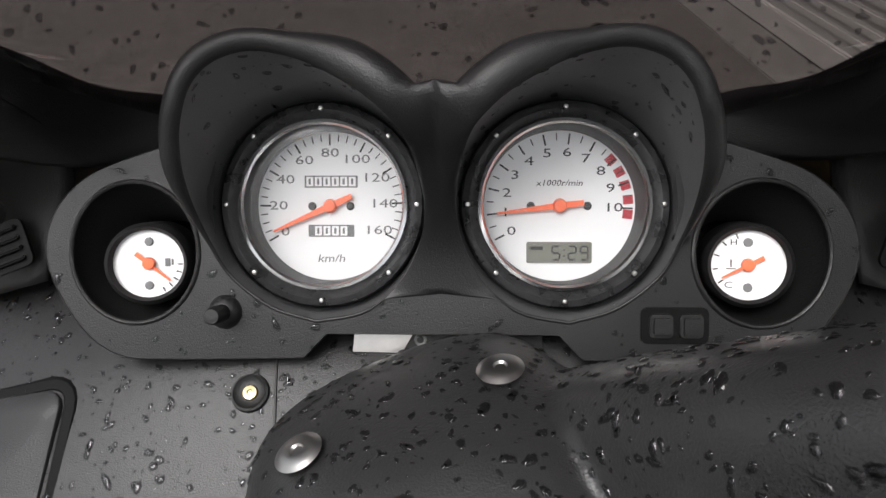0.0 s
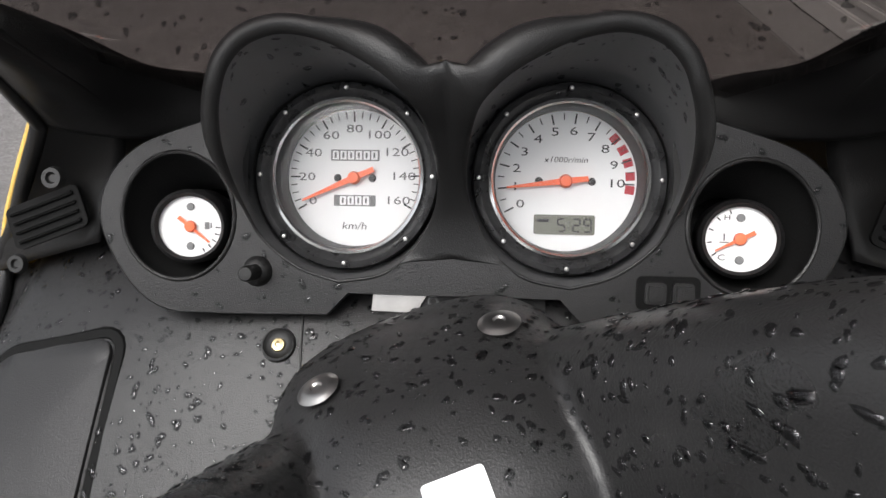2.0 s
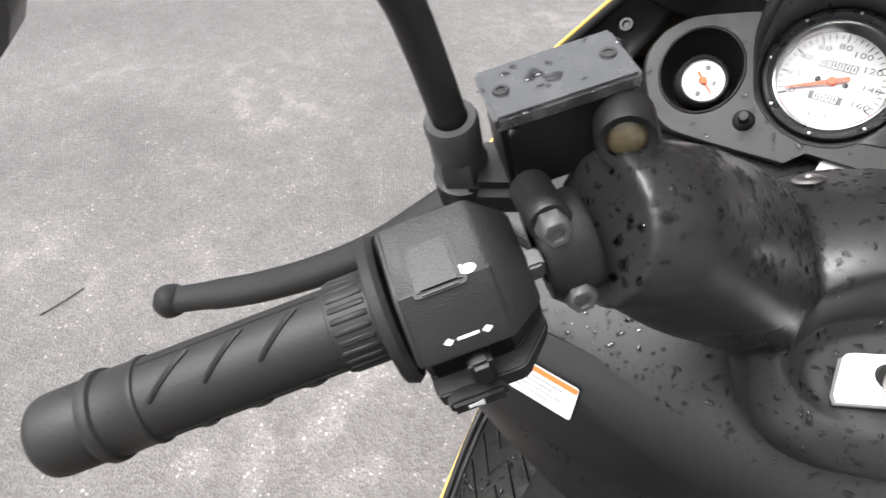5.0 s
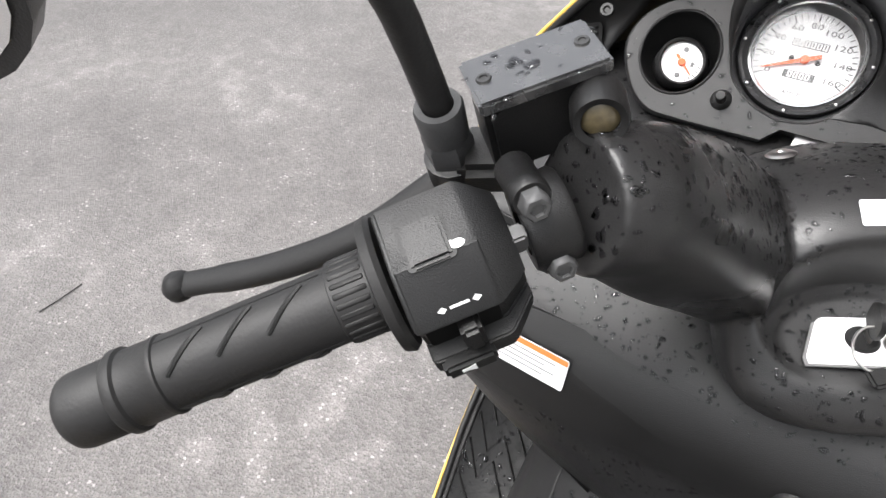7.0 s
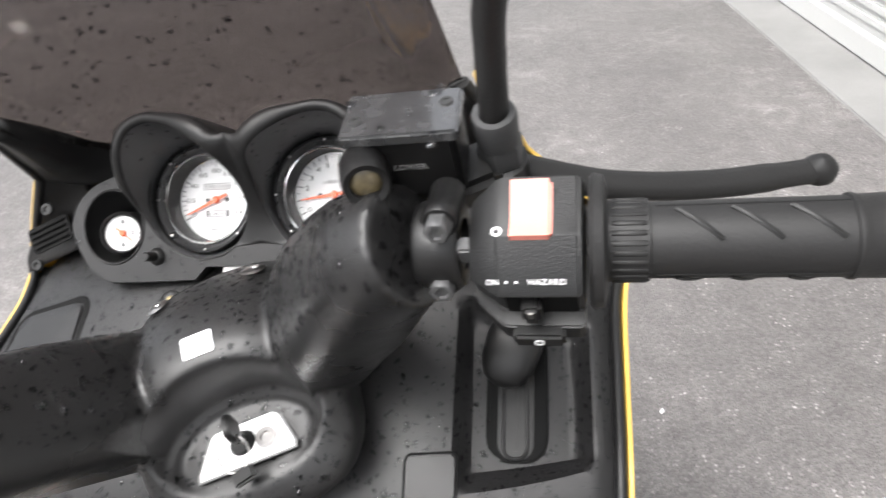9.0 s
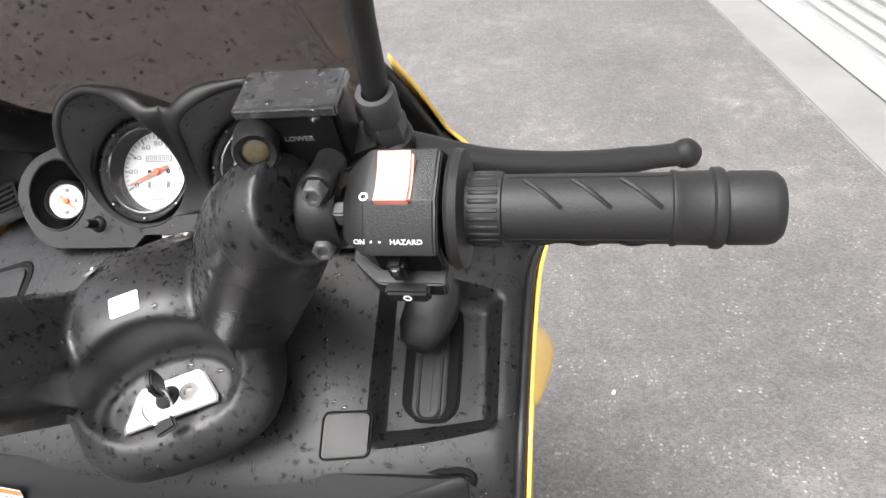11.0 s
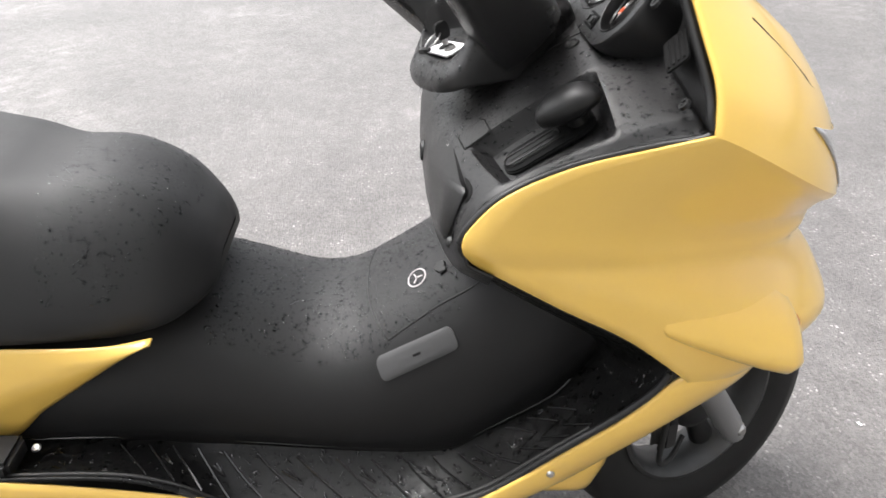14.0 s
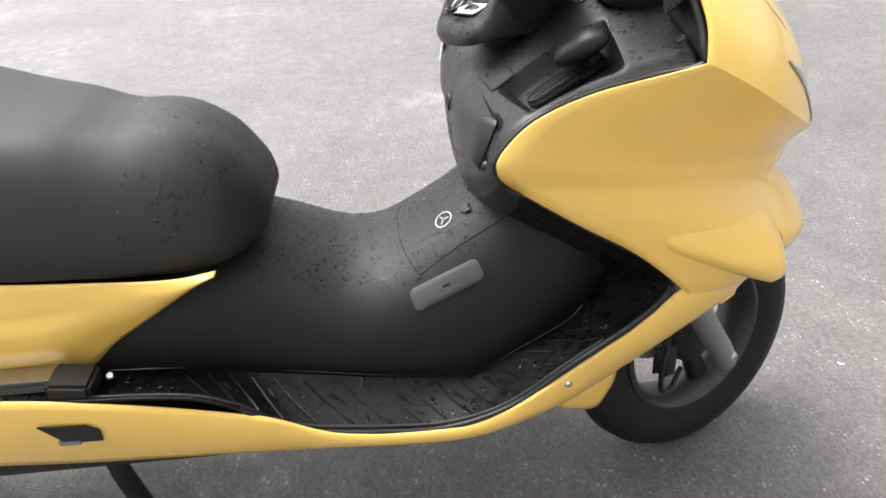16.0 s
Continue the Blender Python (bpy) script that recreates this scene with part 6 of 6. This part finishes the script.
def drops(name, target, count, size, label, facing=(0, -0.35, 0.9), least=0.25, seed=1, keep=None):
    """Beads of water on the parts of a mesh that face the sky."""
    rng = random.Random(seed)
    me = target.data
    tris = []
    for poly in me.polygons:
        n = poly.normal
        if abs(n.dot(Vector(facing).normalized())) < least:
            continue
        c = poly.center
        if keep and not keep(c):
            continue
        vs = [me.vertices[i].co for i in poly.vertices]
        for k in range(1, len(vs) - 1):
            area = (vs[k] - vs[0]).cross(vs[k + 1] - vs[0]).length / 2
            tris.append((area, vs[0], vs[k], vs[k + 1], n if n.dot(Vector(facing)) > 0 else -n))
    if not tris:
        return
    total = list(np.cumsum([t[0] for t in tris]))
    verts, faces = [], []
    for _ in range(count):
        i = int(np.searchsorted(total, rng.random() * total[-1]))
        _, a, b, c, n = tris[min(i, len(tris) - 1)]
        u, v = rng.random(), rng.random()
        if u + v > 1:
            u, v = 1 - u, 1 - v
        p = a + (b - a) * u + (c - a) * v
        r = size * (0.3 + 1.1 * rng.random() ** 2.4)
        x = n.orthogonal().normalized()
        y = n.cross(x)
        turn_a, long = rng.random() * 6.28, 1 + 1.1 * rng.random() ** 2
        base_i = len(verts)
        for ring_r, h in ((1.0, -0.05), (0.82, 0.24), (0.42, 0.36)):
            for k in range(8):
                q = 2 * math.pi * k / 8
                wob = 1 + 0.20 * math.sin(2 * q + turn_a) + 0.14 * math.sin(3 * q + 5 * turn_a)
                ex, ey = math.cos(q) * r * ring_r * wob * long, math.sin(q) * r * ring_r * wob
                ca, sa = math.cos(turn_a), math.sin(turn_a)
                verts.append(p + x * (ex * ca - ey * sa) + y * (ex * sa + ey * ca) + n * (h * r))
        for rr in (0, 8):
            for k in range(8):
                faces.append((base_i + rr + k, base_i + rr + (k + 1) % 8, base_i + rr + 8 + (k + 1) % 8, base_i + rr + 8 + k))
        faces.append(tuple(base_i + 16 + k for k in range(8)))
    mesh = bpy.data.meshes.new(name)
    mesh.from_pydata([tuple(v) for v in verts], [], faces)
    mesh.materials.append(WATER)
    for q in mesh.polygons:
        q.use_smooth = True
    ob = new(name, mesh)
    tagged(ob, label, "raindrops", kind="stuff")
    return ob


def find(name):
    return [o for o in bpy.data.objects if o.name.split(".")[0] == name]


drops("raindrops", inner, 6500, 0.0015, "raindrops beaded on the charcoal inner panel", seed=2)
label_at = STEER @ Vector((0, -0.0312, -0.0386))
drops("raindrops", cover, 4200, 0.0015, "raindrops beaded on the handlebar cover", seed=3, least=0.35, keep=lambda c: (c - label_at).length > 0.016)
drops("raindrops", cluster, 420, 0.0014, "small raindrops on the instrument panel", seed=4)
for i, o in enumerate(find("hood_lining")):
    drops("raindrops", o, 110, 0.0013, "small raindrops inside a dial hood", seed=20 + i, facing=(0, -0.9, 0.1), least=0.1)
for i, o in enumerate(find("reservoir_lid")):
    drops("raindrops", o, 40, 0.0022, "raindrops on a reservoir lid", seed=30 + i, least=0.6)
tunnel_ob = find("centre_tunnel")[0]
drops("raindrops", tunnel_ob, 2300, 0.0019, "raindrops beaded on the centre tunnel", seed=5, keep=lambda c: -0.25 < c.y < 0.08 and abs(c.x) < 0.125)
drops("raindrops", find("seat")[0], 900, 0.0017, "small raindrops on the seat", seed=6, keep=lambda c: c.y > -0.40 and 0.60 < c.z)
for i, o in enumerate(find("floorboard")):
    drops("raindrops", o, 1500, 0.0030, "raindrops on the wet footboard", seed=40 + i)
screen_ob = find("windscreen")[0]
drops("raindrops", screen_ob, 1700, 0.0015, "raindrops on the smoked windscreen", facing=(0, -0.8, 0.6), least=0.0, seed=7)
